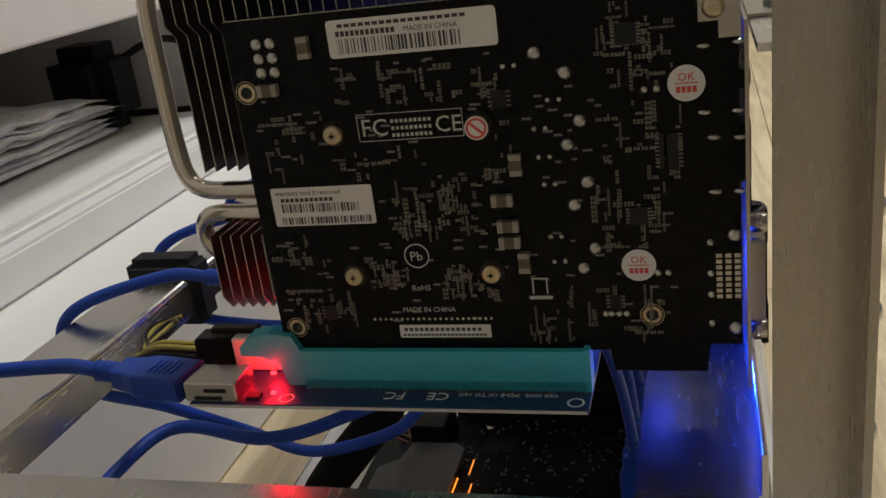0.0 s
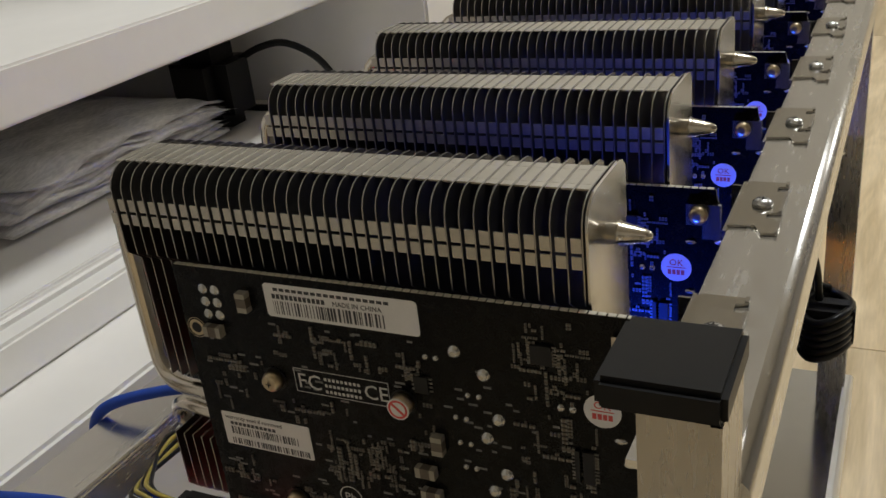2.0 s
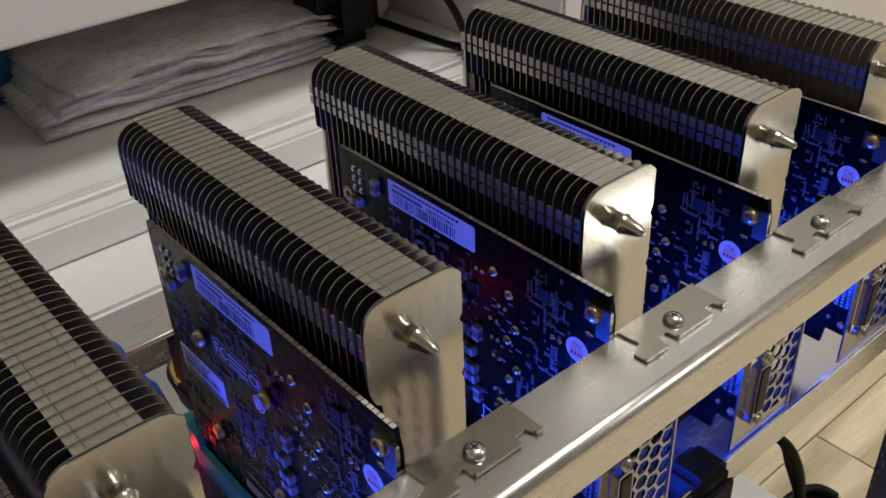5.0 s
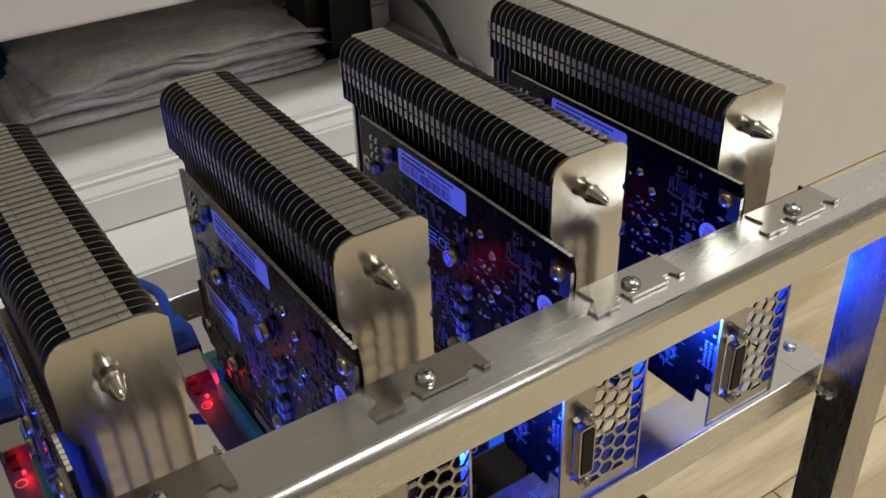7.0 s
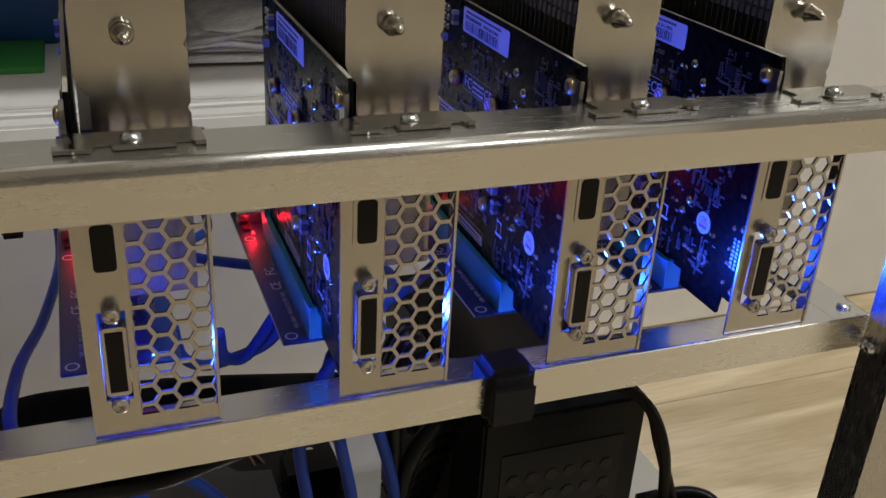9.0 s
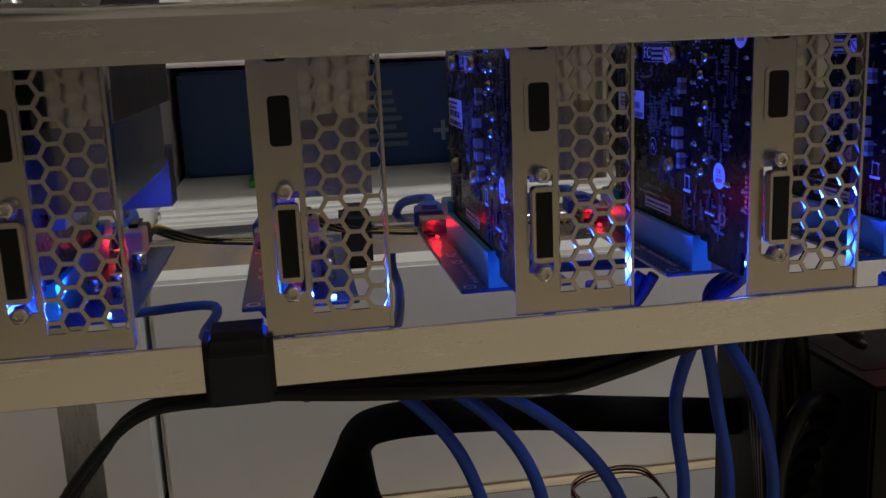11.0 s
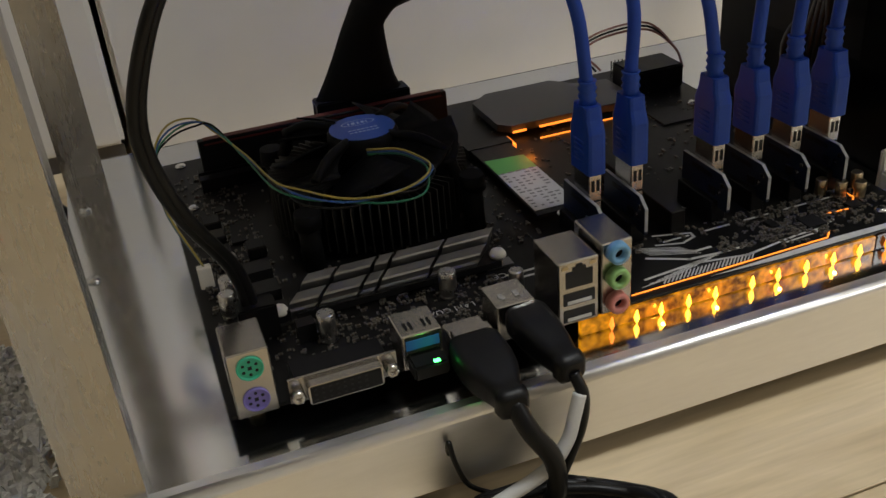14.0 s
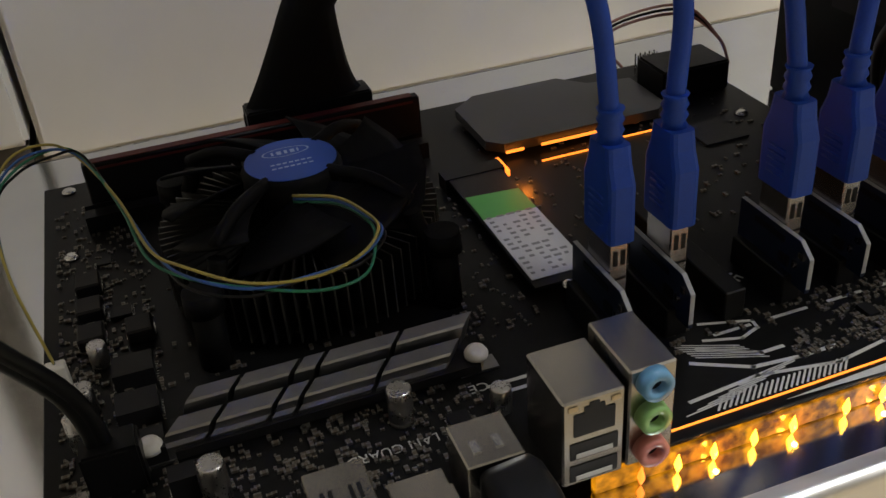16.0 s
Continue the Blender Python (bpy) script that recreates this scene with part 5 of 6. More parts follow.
    for k, x in enumerate((0.158, 0.178, 0.198, 0.2184, 0.2387, 0.2590, 0.2794)):
        s = part("expansion_slot", rbox(x - 0.0036, x + 0.0036, 0.028 if k != 1 else 0.028, 0.055 if k != 2 else 0.118, MZ, MZ + 0.0105, 0.0004, 1), BLACK, mb)
    # drive stick
    sd = part("solid_state_stick", boxes((0.1470, 0.1690, 0.062, 0.142, MZ + 0.0045, MZ + 0.0055)), CHIP, mb, "slim drive with white and green sticker")
    part("sticker", boxes((0.1477, 0.1685, 0.066, 0.108, MZ + 0.0057, MZ + 0.0059)), SSD, sd, "white printed sticker")
    bm = prism(bmesh.new(), [(0.1477, 0.108), (0.1685, 0.108), (0.1685, 0.124), (0.1477, 0.126)], "z", MZ + 0.0057, MZ + 0.0059)
    part("sticker_head", bm, SSDG, sd, "green sticker end")
    pb = bmesh.new()
    for k in range(13):
        for q in range(5):
            if rnd.random() < 0.75:
                x = 0.1490 + q * 0.0038
                box(pb, x, x + rnd.uniform(0.0012, 0.0032), 0.069 + k * 0.0032, 0.0703 + k * 0.0032, MZ + 0.00591, MZ + 0.00597)
    part("print", pb, mat("grey_ink", (0.25, 0.25, 0.25), 0.7), sd)
    part("screw", screw_head(bmesh.new(), (0.1580, 0.0600, MZ + 0.0045), (0, 0, 1), 0.0026, 0.0016), ZINC, sd)
    part("connector", boxes((0.1455, 0.1705, 0.142, 0.150, MZ, MZ + 0.006)), BLACK, sd)
    # pin headers
    bm = bmesh.new()
    for k in range(5):
        for q in range(2):
            box(bm, 0.2865 + q * 0.0025, 0.2871 + q * 0.0025, 0.033 + k * 0.0025, 0.0336 + k * 0.0025, MZ, MZ + 0.008)
            box(bm, 0.2665 + k * 0.0025, 0.2671 + k * 0.0025, 0.207 + q * 0.0025, 0.2076 + q * 0.0025, MZ, MZ + 0.011)
    tagged(part("header_pins", bm, SOLDER, mb), kind="stuff")
    # amber lights along the front edge
    bm = bmesh.new()
    for pts in (((0.155, -0.0068), (0.192, -0.0064), (0.2495, -0.0054), (0.2543, -0.0010)), ((0.2827, 0.0270), (0.2835, 0.0185), (0.2755, 0.0105), (0.2625, 0.0115))):
        for (ax, ay), (bx, by) in zip(pts, pts[1:]):
            d = Vector((bx - ax, by - ay)).normalized() * 0.0003
            prism(bm, [(ax - d.y, ay + d.x), (bx - d.y, by + d.x), (bx + d.y, by - d.x), (ax + d.y, ay - d.x)], "z", MZ + 0.00014, MZ + 0.0004)
    part("light_line", bm, LINE_O, mb, "amber lit line on the board")
    part("light_bar_end", rbox(0.2702, 0.2960, MY0 - 0.0010, MY0 + 0.0012, TRAY + 0.0004, MZ - 0.0018, 0.0004, 1), mat("smoked_acrylic", (0.03, 0.012, 0.006), 0.15), mb, "unlit end of the light bar")
    part("light_bar", rbox(0.1300, 0.2700, MY0 - 0.0010, MY0 + 0.0012, TRAY + 0.0004, MZ - 0.0018, 0.0004, 1), BAR_O, mb, "glowing amber light bar under the board edge")
    for k in range(11):
        x = (0.143, 0.154, 0.165, 0.1775, 0.190, 0.2075, 0.220, 0.234, 0.2475, 0.261, 0.275)[k]
        bm = lathe(bmesh.new(), (x, MY0 - 0.0022, TRAY + 0.0003), (0, 0, 1), ((0, 0.0002), (0.0010, 0.0006), (0.0024, 0.0011), (0.0040, 0.0008), (0.0064, 0.0001)), 8)
        part("amber_led", bm, LED_O if k not in (0, 10) else LINE_O, mb, "lit amber led")
    return mb


build_motherboard()
for x in (0.165, 0.190, 0.220, 0.2475):
    point_lamp("amber_led_light", (x, MY0 - 0.0038, TRAY + 0.0026), 0.004, (1.0, 0.30, 0.02), 0.0007)
point_lamp("amber_led_light", (0.180, 0.143, MZ + 0.010), 0.010, (1.0, 0.28, 0.02))
point_lamp("green_led_light", (0.0685, -0.0225, MZ + 0.0085), 0.00015, (0.05, 1.0, 0.1), 0.001)

# ---- processor cooler ----
CX, CYY, CB = 0.0840, 0.1122, 0.0475


def build_cooler():
    cl = thing("processor_cooler", "round black fan cooler with a blue hub sticker", "cooler")
    hs = part("fin_block", lathe(bmesh.new(), (CX, CYY, CB + 0.006), (0, 0, 1), ((0, 0.017), (0.020, 0.017)), 24), CHIP, cl, "radial aluminium fins")
    fin = mesh_of("radial_fin", boxes((0.0165, 0.0462, -0.0003, 0.0003, 0, 0.0215)), mat("dull_fin_aluminium", (0.14, 0.135, 0.13), 0.45, 1.0, 120, 0.1))
    for k in range(72):
        f = new("radial_fin", fin)
        f.matrix_world = pose(CX, CYY, CB + 0.006, 0, 0, k * 360 / 72)
        f.parent = hs
    bm = lathe(bmesh.new(), (CX, CYY, CB + 0.0280), (0, 0, 1), ((0, 0.0165), (0.0150, 0.0165), (0.0172, 0.0155), (0.0174, 0.0150)), 32)
    hub = part("hub", bm, FANBLACK, cl)
    st = part("hub_sticker", lathe(bmesh.new(), (CX, CYY, CB + 0.0455), (0, 0, 1), ((0, 0.0150), (0.0002, 0.0150)), 36), HUB, hub, "round blue sticker with an oval mark")
    bm = bmesh.new()
    for k in range(30):
        a, e = k * math.tau / 30, (k + 1) * math.tau / 30
        bm.faces.new([bm.verts.new((CX - 0.0005 + r * 1.55 * math.cos(t), CYY + 0.0055 + r * 0.62 * math.sin(t), CB + 0.0459)) for r, t in ((0.0047, a), (0.0051, a), (0.0051, e), (0.0047, e))])
    for x0, x1 in ((-0.0048, -0.0040), (-0.0030, -0.0014), (-0.0004, 0.0006), (0.0016, 0.0030), (0.0038, 0.0044)):
        box(bm, CX - 0.0005 + x0, CX - 0.0005 + x1, CYY + 0.0043, CYY + 0.0066, CB + 0.0458, CB + 0.0459)
    for k in range(2):
        for q in range(7):
            box(bm, CX - 0.007 + q * 0.002, CX - 0.0056 + q * 0.002, CYY - 0.003 - 0.0028 * k, CYY - 0.0022 - 0.0028 * k, CB + 0.0458, CB + 0.0459)
    part("sticker_print", bm, mat("sticker_print_pale", (0.45, 0.52, 0.66), 0.5), st)
    for k in range(9):
        bm = bmesh.new()
        rows = []
        for i in range(7):
            r = 0.0160 + 0.0275 * i / 6
            a0 = k * math.tau / 9 + 0.30 * i / 6
            rows.append([bm.verts.new((CX + r * math.cos(a0 + s * 0.42), CYY + r * math.sin(a0 + s * 0.42), CB + 0.0355 + s * 0.0065)) for s in (-1, -0.3, 0.3, 1)])
        for p, q in zip(rows, rows[1:]):
            for j in range(3):
                bm.faces.new((p[j], p[j + 1], q[j + 1], q[j])).smooth = True
        ext = bmesh.ops.extrude_face_region(bm, geom=bm.faces[:])
        for v in [g for g in ext["geom"] if isinstance(g, bmesh.types.BMVert)]:
            v.co.z -= 0.0010
        part("blade", bm, FANBLACK, cl)
    for sx, sy in ((1, 1), (1, -1), (-1, 1), (-1, -1)):
        x, y = CX + sx * 0.0375, CYY + sy * 0.0375
        bm = cyl(bmesh.new(), (x, y, CB), (x, y, CB + 0.022), 0.0050, 0.0045)
        cyl(bm, (x, y, CB + 0.022), (x, y, CB + 0.029), 0.0062, 0.0056)
        pn = part("push_pin", bm, FANBLACK, cl)
        part("pin_arm", tube(bmesh.new(), ((x, y, CB + 0.018), (CX + sx * 0.032, CYY + sy * 0.032, CB + 0.028), (CX + sx * 0.0305, CYY + sy * 0.0305, CB + 0.034)), 0.0030, 8, 4), FANBLACK, pn)
        part("arm", tube(bmesh.new(), ((CX + sx * 0.0305, CYY + sy * 0.0305, CB + 0.038), (CX + sx * 0.021, CYY + sy * 0.021, CB + 0.0435), (CX + sx * 0.010, CYY + sy * 0.010, CB + 0.0440)), 0.0022, 8, 4), FANBLACK, cl)
    # looped fan lead
    for k, (m, dz, dr) in enumerate(((W_YEL, 0.0012, 0.0000), (W_BLU, 0.0, 0.0010), (W_GRN, -0.0010, -0.0012), (RUBBER, -0.0018, 0.0018))):
        h = CB + 0.0440
        pts = [(0.080, 0.092, h - 0.002 + dz), (0.091, 0.0815, h + dz), (0.0965, 0.070, h + dz), (0.098 + dr, 0.059, h + dz), (0.0895, 0.0455 + dr * 2.5, h + dz * 2), (0.076, 0.0430 + dr * 3.0, h - 0.0006 + dz), (0.059, 0.0480 - dr, h - 0.0008 + dz), (0.044, 0.0605 - dr, h + dz * 2),
               (0.036 + dr, 0.075, h + 0.0005 + dz), (0.030, 0.107 + dr, h + 0.001 + dz), (0.021, 0.136, h + 0.0055 - dz), (0.013, 0.1385 - dr, h + 0.0105 + dz), (0.001, 0.134, h + 0.0100 + dz * 2), (-0.0075, 0.128, h + 0.001 + dz), (-0.0085, 0.114, CB + 0.026 + dz), (0.001, 0.0815, CB + 0.011)]
        part("fan_lead", tube(bmesh.new(), pts, 0.00048, 6, 7), m, cl)
    part("fan_plug", rbox(CX - 0.0862, CX - 0.0802, CYY - 0.0325, CYY - 0.0282, CB, CB + 0.0115, 0.0005, 1), WHITEP, cl, "white fan plug")
    return cl


build_cooler()

# ---- riser cards in the slots, and their usb cables ----
SLOT_X = (0.158, 0.178, 0.2184, 0.2387, 0.2590, 0.2794)


def build_slot_card():
    sc = thing("slot_card", "small dark blue adapter card standing in a slot", "adapter card", "adapter cards in the slots")
    poly = [(0.0215, MZ + 0.0075), (0.0215, MZ + 0.0195), (0.0265, MZ + 0.0235), (0.0560, MZ + 0.0235), (0.0560, MZ + 0.0075)]
    b = part("circuit_board", prism(bmesh.new(), poly, "x", -0.0008, 0.0008), SLOTC, sc)
    part("board_edge", boxes((-0.0007, 0.0007, 0.02125, 0.02148, MZ + 0.009, MZ + 0.0194), (-0.0007, 0.0007, 0.0268, 0.056, MZ + 0.02352, MZ + 0.0237)), CARDEDGE, b, "white board edge")
    part("cut_edge", prism(bmesh.new(), [(0.0213, MZ + 0.0196), (0.0266, MZ + 0.0238), (0.0268, MZ + 0.02355), (0.0215, MZ + 0.01935)], "x", -0.0007, 0.0007), CARDEDGE, b)
    part("parts", boxes((-0.0018, -0.0009, 0.0265, 0.0278, MZ + 0.014, MZ + 0.0165), (-0.0018, -0.0009, 0.0235, 0.0255, MZ + 0.0185, MZ + 0.0205)), SOLDER, b)
    part("contact_slot", boxes((-0.0012, -0.0009, 0.0330, 0.0480, MZ + 0.0195, MZ + 0.0215), (-0.0016, -0.0009, 0.0300, 0.0345, MZ + 0.0125, MZ + 0.0160)), BLACK, b)
    part("usb_socket", rbox(0.0009, 0.0070, 0.0360, 0.0495, MZ + 0.0150, MZ + 0.0345, 0.0004, 1), STEEL, sc, "bright metal usb socket")
    part("spring_window", boxes((0.0022, 0.0035, 0.03575, 0.0359, MZ + 0.0255, MZ + 0.0305), (0.0046, 0.0059, 0.03575, 0.0359, MZ + 0.0255, MZ + 0.0305), (0.0015, 0.0064, 0.03575, 0.0359, MZ + 0.0205, MZ + 0.0212)), CHIP, sc.children[-1])
    return sc


first_slot = build_slot_card()
for i, x in enumerate(SLOT_X):
    if i == 0:
        first_slot.matrix_world = pose(x, 0, 0)
    else:
        copy_thing(first_slot, pose(x, 0, 0))


def usb_plug(parent, p, axis, name="plug", turn=0):
    """A moulded plug whose metal end is at p and whose cable leaves along the axis."""
    q = Vector(axis).to_track_quat("Z", "Y").to_matrix().to_4x4()
    m = Matrix.Translation(p) @ q @ pose(0, 0, 0, 0, 0, turn)
    bm = bmesh.new()
    rows = ((0.0, 0.0086, 0.0042), (0.018, 0.0086, 0.0042), (0.0235, 0.0066, 0.0040), (0.029, 0.0058, 0.0038))
    rings = []
    for d, a, c in rows:
        rings.append([bm.verts.new(m @ Vector((u, v, d))) for u, v in rounded(-a, a, -c, c, 0.0016, 2)])
    n = len(rings[0])
    for r0, r1 in zip(rings, rings[1:]):
        for k in range(n):
            bm.faces.new((r0[k], r0[(k + 1) % n], r1[(k + 1) % n], r1[k]))
    bm.faces.new(rings[0])
    bm.faces.new(rings[-1])
    lathe(bm, m @ Vector((0, 0, 0.029)), m.to_3x3() @ Vector((0, 0, 1)), tuple((0.0016 * k, 0.0040 if k % 2 == 0 else 0.0032) for k in range(7)), 12)
    pl = part(name, bm, BLUE, parent, "moulded blue plug")
    bm = bmesh.new()
    for k in range(5):
        for v in (-0.0044, 0.0044):
            cyl(bm, m @ Vector((-0.004, v * 0.97, 0.005 + 0.0022 * k)), m @ Vector((0.004, v * 0.97, 0.005 + 0.0022 * k)), 0.0004, n=6)
    part("grip_ribs", bm, BLUE, pl)
    return m @ Vector((0, 0, 0.036))


def build_usb_cables():
    for i in range(CARDS):
        cb = thing("usb_cable", "blue riser usb cable with moulded plugs", "cable", "blue usb cables")
        sx = SLOT_X[i] + 0.0042
        top = usb_plug(cb, (sx, 0.0428, MZ + 0.0335), (0, 0.02, 1), turn=90)
        rx = PITCH * i - 0.0058
        end = usb_plug(cb, (rx, 0.1745, 0.2495), (0.12, 1, 0.03))
        back = 0.0135 if i == 0 else 0.0
        if i < 3:
            gather = (0.105 + 0.014 * i, 0.058 - 0.004 * i, 0.2185 - 0.003 * i)
            bend = ((-0.003, -0.014, -0.034), (0.002, -0.010, -0.034), (-0.006, -0.027, -0.060))[i]
            mids = [(sx + bend[0], 0.047, 0.150), (sx + bend[1], 0.051, 0.178), (sx + bend[2], 0.053, 0.201)]
            under = ([(0.050, 0.133, 0.208), (0.040, 0.176, 0.1975), (0.040, 0.222, 0.200)], [(0.098, 0.1225, 0.184), (0.090, 0.143, 0.170), (0.090, 0.184, 0.158), (0.090, 0.215, 0.168)], [(0.130, 0.110, 0.205), (0.140, 0.170, 0.198)])[i]
            pts = [top] + mids + [gather] + under + [(rx - 0.012, 0.238, 0.196), (rx - 0.012, 0.276 + back * 0.2, 0.205), (rx - 0.008, 0.2850 + back, 0.228), (rx - 0.004, 0.272 + back * 0.5, 0.2425 + back * 0.5), end + Vector((0.003, 0.024, 0.000)), end]
        else:
            gather = (0.252 + 0.006 * (i - 3), 0.040 + 0.012 * (i - 3), 0.228)
            mids = [(sx + 0.003, 0.046, 0.150), (sx - 0.003 * (i - 3), 0.048, 0.190)]
            pts = [top] + mids + [gather, (0.262 + 0.01 * i, 0.100, 0.232), (rx - 0.03, 0.190, 0.215), (rx - 0.012, 0.244, 0.204), (rx - 0.010, 0.276, 0.207), (rx - 0.006, 0.2850, 0.228), (rx - 0.003, 0.272, 0.2425), end + Vector((0.003, 0.024, 0.000)), end]
        part("cord", tube(bmesh.new(), pts, 0.0028, 10, 9), BLUE, cb)
        if i == 2:
            part("slack_loop", tube(bmesh.new(), ((0.196, 0.080, 0.236), (0.199, 0.084, 0.219), (0.208, 0.086, 0.211), (0.222, 0.084, 0.214), (0.236, 0.080, 0.222), (0.244, 0.076, 0.236)), 0.0026, 10, 7), BLUE, cb)
            part("slack_loop", tube(bmesh.new(), ((0.214, 0.072, 0.236), (0.216, 0.074, 0.222), (0.226, 0.078, 0.218), (0.240, 0.080, 0.236)), 0.0026, 10, 7), BLUE, cb)


build_usb_cables()


def build_power_leads():
    for i in range(CARDS):
        x = PITCH * i
        pl = thing("power_lead", "black and yellow power lead plugged into a riser board", "cable", "riser power leads")
        part("plug", rbox(x + 0.0090, x + 0.0185, 0.1655, 0.1800, 0.2470, 0.2575, 0.0008), BLACK, pl)
        part("clip", rbox(x + 0.0115, x + 0.0160, 0.1560, 0.1740, 0.2585, 0.2605, 0.0005, 1), BLACK, pl)
        for k, m in enumerate((RUBBER, W_YEL, RUBBER, W_YEL, RUBBER)):
            a = (x + 0.0100 + 0.0018 * k, 0.1795, 0.2500 + 0.0024 * (k % 2))
            pts = [a, (a[0] + 0.004, 0.200, 0.249 + 0.002 * (k % 2)), (x + 0.030 + 0.003 * k, 0.222, 0.238), (x + 0.070, 0.228 + 0.003 * k, 0.232), (x + 0.078 + 0.002 * k, 0.232, 0.231)]
            part("wire", tube(bmesh.new(), pts, 0.0010, 6, 5), m, pl)


build_power_leads()

# ---- power supply and black cables ----


def build_psu():
    ps = thing("power_supply", "black steel power supply standing upright on the tray", "power supply")
    part("case", rbox(0.3250, 0.4110, 0.0350, 0.1850, TRAY, TRAY + 0.150, 0.0015), PSUM, ps)
    part("label", boxes((0.332, 0.404, 0.055, 0.165, TRAY + 0.1501, TRAY + 0.1503)), mat("worn_label", (0.012, 0.009, 0.007), 0.5, 0, 60, 0.4, spec=0.2), ps, "dark brown printed label")
    part("side_label", boxes((0.3246, 0.3249, 0.070, 0.150, TRAY + 0.050, TRAY + 0.115)), mat("grey_label", (0.014, 0.014, 0.014), 0.5, 0, 60, 0.3, spec=0.2), ps)
    part("socket_plate", boxes((0.335, 0.400, 0.0345, 0.0349, TRAY + 0.02, TRAY + 0.13)), BLACK, ps)
    bm = bmesh.new()
    for i in range(6):
        for j in range(8):
            cyl(bm, (0.342 + 0.010 * i, 0.0346, TRAY + 0.03 + 0.012 * j), (0.342 + 0.010 * i, 0.0340, TRAY + 0.03 + 0.012 * j), 0.0036, n=6)
    tagged(part("vent_holes", bm, CHIP, ps), kind="stuff")


build_psu()


def build_terminal():
    tb = thing("terminal_block", "cream plastic connector block beside the motherboard", "connector", bm=rbox(0.3080, 0.3240, 0.0020, 0.0300, TRAY, 0.0520, 0.0012), material=WHITEP)
    part("cover", rbox(0.3095, 0.3235, 0.0302, 0.0335, TRAY, 0.0610, 0.0010), WHITEP, tb)
    part("slot", boxes((0.3150, 0.3170, 0.0298, 0.0301, 0.0535, 0.0595)), GAP, tb, "dark slot")


build_terminal()


def build_black_cables():
    c = thing("main_power_cable", "thick braided black power cable to the motherboard", "cable")
    bm = bmesh.new()
    path = smooth_path(((0.1075, 0.203, MZ + 0.012), (0.1075, 0.203, MZ + 0.030), (0.112, 0.198, MZ + 0.062), (0.116, 0.190, MZ + 0.076), (0.125, 0.180, MZ + 0.0865), (0.152, 0.173, MZ + 0.0915), (0.205, 0.172, MZ + 0.0890), (0.265, 0.168, MZ + 0.083), (0.330, 0.160, MZ + 0.078)), 6)
    rings = []
    for i, p in enumerate(path):
        d = (path[min(i + 1, len(path) - 1)] - path[max(i - 1, 0)]).normalized()
        side = d.cross(Vector((0, 1, 0))).normalized()
        k = 1 - (1 - min(1.0, max(0.0, i - 4) / 10)) ** 1.5
        w, h = 0.027 * (1 - k) + 0.0100 * k, 0.007 * (1 - k) + 0.0102 * k
        rings.append([bm.verts.new(p + side * w * math.cos(a * math.tau / 14) + d.cross(side) * h * math.sin(a * math.tau / 14)) for a in range(14)])
    for a, b in zip(rings, rings[1:]):
        for k in range(14):
            bm.faces.new((a[k], a[(k + 1) % 14], b[(k + 1) % 14], b[k])).smooth = True
    bm.faces.new(rings[0])
    bm.faces.new(rings[-1])
    part("sleeve", bm, SLEEVE, c)
    part("plug", rbox(0.081, 0.134, 0.1965, 0.2095, MZ + 0.0121, MZ + 0.026, 0.0008), BLACK, c)
    c = thing("processor_power_cable", "black twin power cable looping down to the board", "cable")
    for k in range(2):
        o = 0.0024 * k
        pts = [(0.0125 + o, 0.036, MZ + 0.010), (0.0085 + o, 0.034, 0.082), (-0.0060 + o, 0.026, 0.114), (-0.0118 + o, 0.022 + o * 0.5, 0.1455), (-0.0018 + o, 0.021 + o, 0.177), (0.013 + o * 0.8, 0.020 + o, 0.1985), (0.033, 0.016 + o, 0.2165 + o * 0.5), (0.062, 0.008 + o, 0.2225 + o * 0.5), (0.14, 0.010 + o, 0.2210 + o), (0.20, 0.016 + o, 0.2250 + o), (0.29, 0.03 + o, 0.222), (0.335, 0.06, 0.200)]
        part("cord", tube(bmesh.new(), pts, 0.0022, 8, 8), RUBBER, c)
    part("plug", rbox(0.0075, 0.0225, 0.0300, 0.0400, MZ, MZ + 0.0150, 0.0008), BLACK, c)
    c = thing("cable_bundle", "bundle of black flat cables beside the power supply", "cable")
    for k in range(7):
        a = 0.0045 * k
        pts = [(0.322, 0.06 + a, MZ + 0.125 - 0.010 * k), (0.305, 0.052 + a, MZ + 0.130 - 0.012 * k), (0.292 + a * 0.3, 0.050 + a, MZ + 0.105 - 0.006 * k), (0.296, 0.060 + a, MZ + 0.05), (0.310, 0.07 + a, MZ + 0.02), (0.322, 0.08 + a, MZ + 0.03)]
        part("cord", tube(bmesh.new(), pts, 0.0042, 8, 6), RUBBER, c)
    for k in range(4):
        a = 0.006 * k
        part("cord", tube(bmesh.new(), ((0.318 - a * 0.4, 0.075 + a, 0.150), (0.309 - a * 0.5, 0.066 + a, 0.195), (0.300, 0.058 + a, 0.222), (0.288, 0.052 + a, 0.205), (0.290 + a * 0.3, 0.054 + a, 0.140), (0.302, 0.060 + a, 0.075)), 0.0040, 8, 6), RUBBER, c)
    c = thing("cable_bundle", "black cables sagging under the lower rail", "cable")
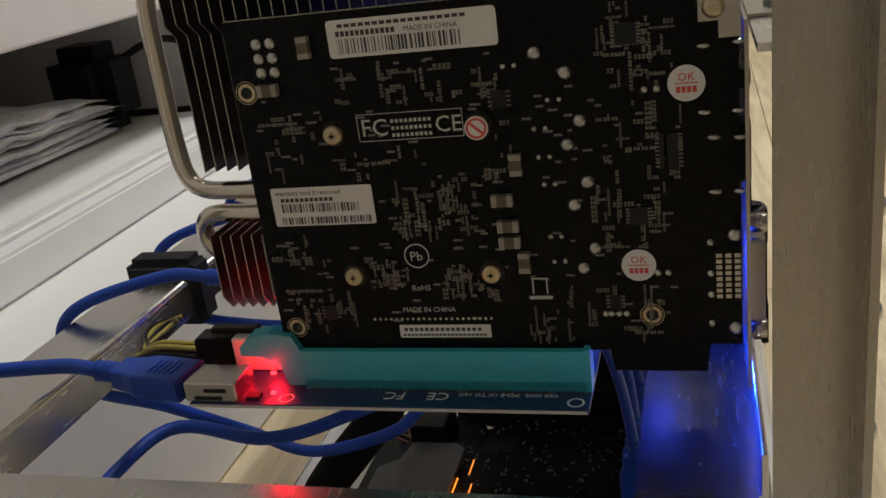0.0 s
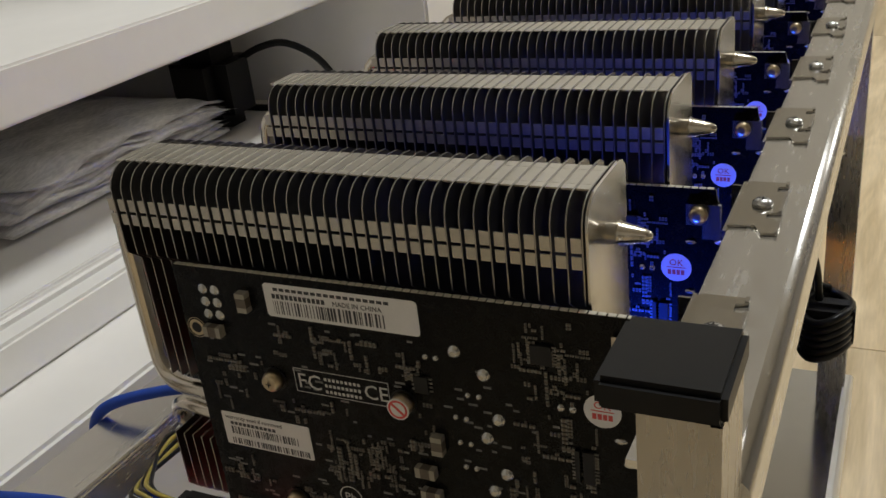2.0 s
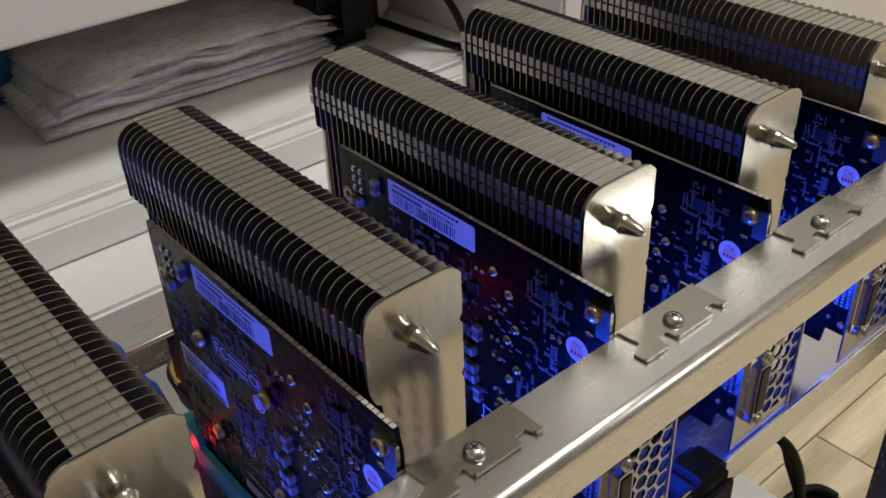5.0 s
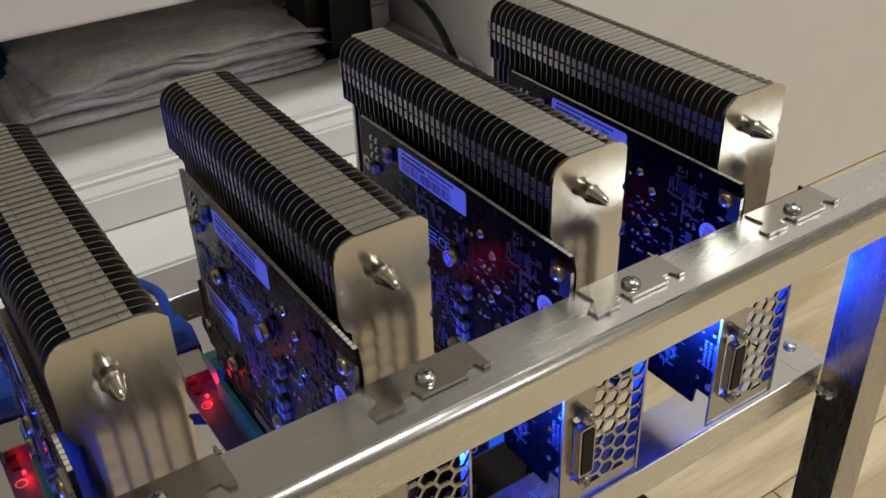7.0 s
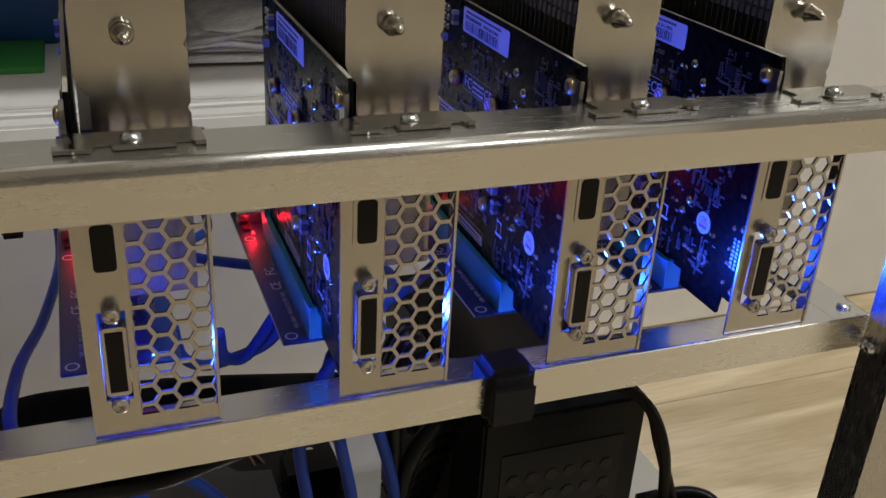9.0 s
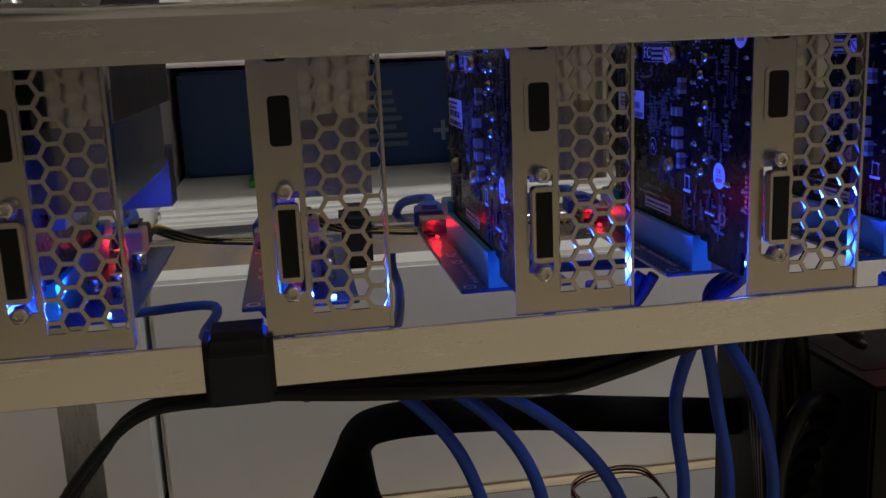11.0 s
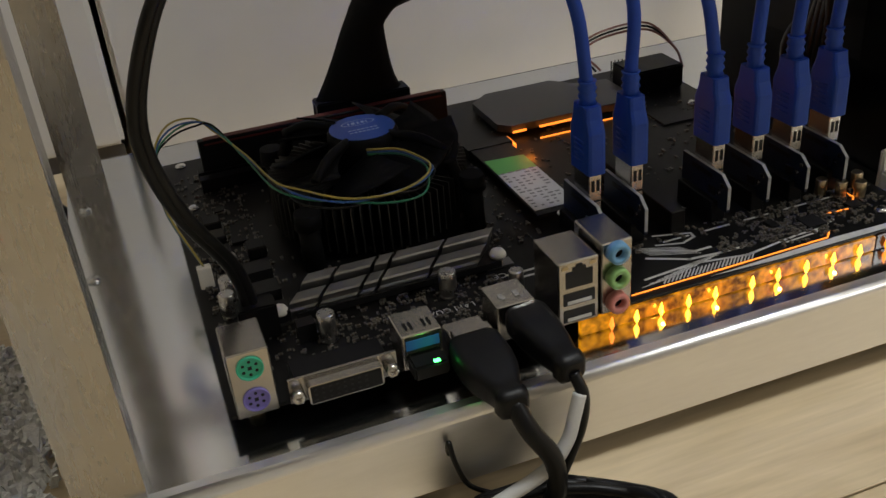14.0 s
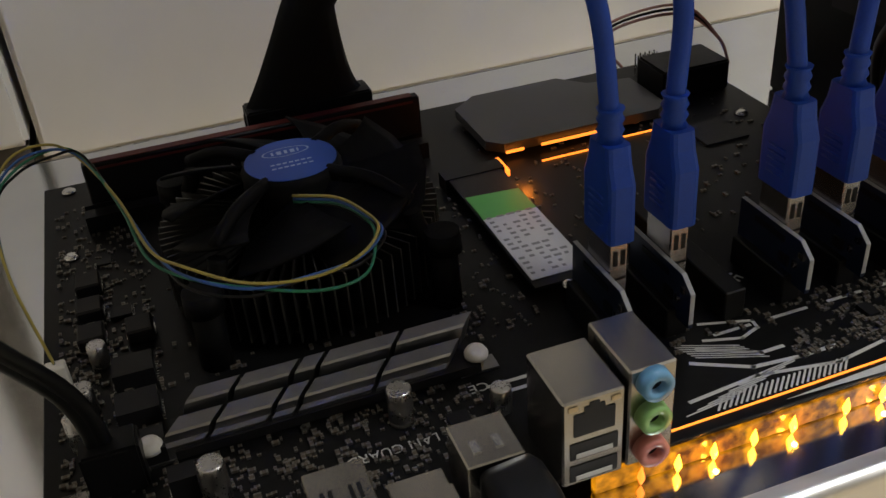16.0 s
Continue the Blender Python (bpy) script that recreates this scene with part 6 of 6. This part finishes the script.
    for k in range(5):
        y = 0.004 + 0.0042 * k
        sag = (0.0, 0.0030, -0.0020, 0.0015, -0.0025)[k]
        part("cord", tube(bmesh.new(), ((0.072, y, 0.2255), (0.110, y, 0.2215 + sag * 0.5), (0.150, y, 0.2185 + sag), (0.180, y + 0.001, 0.2160 + sag), (0.205, y + 0.003, 0.2200 + sag), (0.236, y + 0.005, 0.2270 + sag * 0.5), (0.285, y + 0.008, 0.2300), (0.315, y + 0.03, 0.215)), 0.0029, 8, 7), RUBBER, c)
    c = thing("coiled_cable", "coiled flat black cable tied with a strap", "cable")
    for k in range(6):
        pts = [(0.392 + 0.024 * math.cos(t * math.tau / 12) + 0.001 * k, -0.018 + 0.015 * math.sin(t * math.tau / 12), 0.138 + 0.0046 * k + 0.003 * math.sin(t)) for t in range(13)]
        part("turn", tube(bmesh.new(), pts, 0.0028, 8, 3), RUBBER, c)
    part("strap", rbox(0.3835, 0.3995, -0.036, 0.0010, 0.135, 0.1670, 0.004, 3), FABRIC, c)
    for k in range(2):
        pts = [(0.392 + 0.006 * k, -0.014, 0.164), (0.390, -0.010 + 0.004 * k, 0.195), (0.384, 0.000, 0.214), (0.374, 0.020, 0.214), (0.368, 0.060, 0.192)]
        part("tail", tube(bmesh.new(), pts, 0.0026, 8, 6), RUBBER, c)
    c = thing("mains_cable", "black mains cable hanging in a loop beside the frame", "cable")
    part("cord", tube(bmesh.new(), ((-0.36, 0.23, 0.10), (-0.22, 0.225, 0.094), (-0.139, 0.22, 0.0897), (-0.1134, 0.22, 0.083), (-0.078, 0.22, 0.056), (-0.052, 0.215, 0.030), (-0.02, 0.20, 0.010), (0.05, 0.19, 0.006)), 0.0034, 10, 8), RUBBER, c)
    part("cord", tube(bmesh.new(), ((-0.20, 0.16, 0.30), (-0.145, 0.16, 0.19), (-0.1235, 0.16, 0.1255), (-0.1164, 0.16, 0.0965), (-0.0957, 0.16, 0.0562), (-0.071, 0.16, 0.030), (-0.04, 0.155, 0.012), (-0.01, 0.14, 0.006)), 0.0034, 10, 8), RUBBER, c)
    c = thing("mains_brick", "black mains adapter lying on the rug", "adapter", bm=rbox(-0.225, -0.143, 0.03, 0.134, 0.008, 0.030, 0.004, 3), material=BLACK)
    part("cord", tube(bmesh.new(), ((-0.150, 0.128, 0.022), (-0.132, 0.127, 0.022), (-0.112, 0.105, 0.018), (-0.104, 0.075, 0.015), (-0.102, 0.02, 0.014), (-0.108, -0.04, 0.013)), 0.0026, 8, 8), RUBBER, c)


build_black_cables()


def moulded_plug(name, parent, base, axis, side, rows):
    """A plug of rounded sections: rows of (distance, half width, half height)."""
    base, d, s = Vector(base), Vector(axis).normalized(), Vector(side).normalized()
    s = (s - d * s.dot(d)).normalized()
    up = s.cross(d)
    bm = bmesh.new()
    rings = []
    for k, a, c in rows:
        rings.append([bm.verts.new(base + d * k + s * u + up * v) for u, v in rounded(-a, a, -c, c, min(a, c) * 0.55, 4)])
    n = len(rings[0])
    for r0, r1 in zip(rings, rings[1:]):
        for k in range(n):
            bm.faces.new((r0[k], r0[(k + 1) % n], r1[(k + 1) % n], r1[k])).smooth = True
    bm.faces.new(rings[0])
    bm.faces.new(rings[-1])
    return part(name, bm, BLACK, parent)


def build_front_plugs():
    c = thing("video_cable", "black video cable plugged into the motherboard", "cable")
    moulded_plug("plug", c, (0.0838, -0.0150, MZ + 0.0060), (0.02, -1, -0.06), (1, 0, 0), ((0, 0.0082, 0.0052), (0.003, 0.0098, 0.0064), (0.014, 0.0100, 0.0066), (0.021, 0.0090, 0.0062), (0.028, 0.0064, 0.0056), (0.032, 0.0052, 0.0052), (0.0335, 0.0060, 0.0058), (0.0365, 0.0056, 0.0054), (0.038, 0.0040, 0.0040)))
    part("metal_nose", rbox(0.0782, 0.0930, -0.0150, -0.0085, MZ + 0.0022, MZ + 0.0092, 0.0003, 1), STEEL, c)
    part("cord", tube(bmesh.new(), ((0.0848, -0.0500, MZ + 0.0040), (0.0880, -0.0560, 0.0440), (0.0945, -0.0590, 0.0320), (0.0955, -0.0600, 0.0200), (0.0925, -0.0610, 0.0100), (0.085, -0.072, 0.0050), (0.09, -0.13, 0.0045), (0.16, -0.20, 0.0045)), 0.0036, 10, 8), RUBBER, c)
    c = thing("usb_lead", "black usb lead plugged into the motherboard", "cable")
    moulded_plug("plug", c, (0.1055, -0.0125, MZ + 0.0105), (0.09, -1, -0.10), (1, 0, 0), ((0, 0.0072, 0.0048), (0.003, 0.0082, 0.0058), (0.012, 0.0080, 0.0062), (0.022, 0.0066, 0.0058), (0.029, 0.0050, 0.0050), (0.031, 0.0058, 0.0056), (0.0345, 0.0054, 0.0052), (0.036, 0.0036, 0.0036)))
    part("cord", tube(bmesh.new(), ((0.1085, -0.0475, MZ + 0.0065), (0.1098, -0.0520, MZ - 0.001), (0.1080, -0.0530, 0.0360), (0.1045, -0.0510, 0.0220), (0.0990, -0.0520, 0.0120), (0.088, -0.062, 0.0080), (0.08, -0.09, 0.0035), (0.10, -0.14, 0.0035)), 0.0023, 8, 8), RUBBER, c)
    c = thing("network_lead", "light grey lead lying over the coiled cable", "cable")
    part("cord", tube(bmesh.new(), ((0.1085, -0.0520, 0.0500), (0.1055, -0.0540, 0.0430), (0.1015, -0.0560, 0.0345), (0.0930, -0.0575, 0.0260), (0.0770, -0.0580, 0.0200), (0.0620, -0.0590, 0.0160), (0.040, -0.062, 0.0080), (0.01, -0.09, 0.0030), (-0.02, -0.16, 0.0030)), 0.0026, 8, 8), GREYPVC, c)
    c = thing("thin_lead", "thin grey-black lead under the tray edge", "cable")
    part("cord", tube(bmesh.new(), ((0.066, -0.030, 0.012), (0.0645, -0.0375, 0.0330), (0.0660, -0.0390, 0.0240), (0.0700, -0.0400, 0.0130), (0.078, -0.043, 0.0080)), 0.0010, 8, 8), RUBBER, c)
    c = thing("coiled_cable", "coil of black cable lying on the floor", "cable")
    for k in range(9):
        a, ry = 0.030 + 0.0022 * (k % 3), 0.0110 + 0.0014 * (k % 4)
        pts = [(0.099 + a * math.cos(t * math.tau / 16 + 0.2 * k), -0.0625 + ry * math.sin(t * math.tau / 16 + 0.2 * k) - 0.35 * a * math.cos(t * math.tau / 16 + 0.2 * k), 0.0025 + 0.0030 * (k // 3) + 0.0010 * math.sin(2 * t + k)) for t in range(17)]
        part("turn", tube(bmesh.new(), pts, 0.0021, 8, 3), RUBBER, c)
    c = thing("front_panel_leads", "thin pink and black leads at the pin headers", "cable")
    for k, m in enumerate((W_PNK, RUBBER, W_PNK)):
        pts = [(0.246 + 0.003 * k, 0.196, MZ + 0.012), (0.243, 0.204, MZ + 0.021 + 0.002 * k), (0.258, 0.206, MZ + 0.028 + 0.002 * k), (0.285, 0.200, MZ + 0.030 + 0.002 * k), (0.297, 0.188, MZ + 0.020), (0.298, 0.180, MZ + 0.010)]
        part("wire", tube(bmesh.new(), pts, 0.0007, 6, 6), m, c)


build_front_plugs()
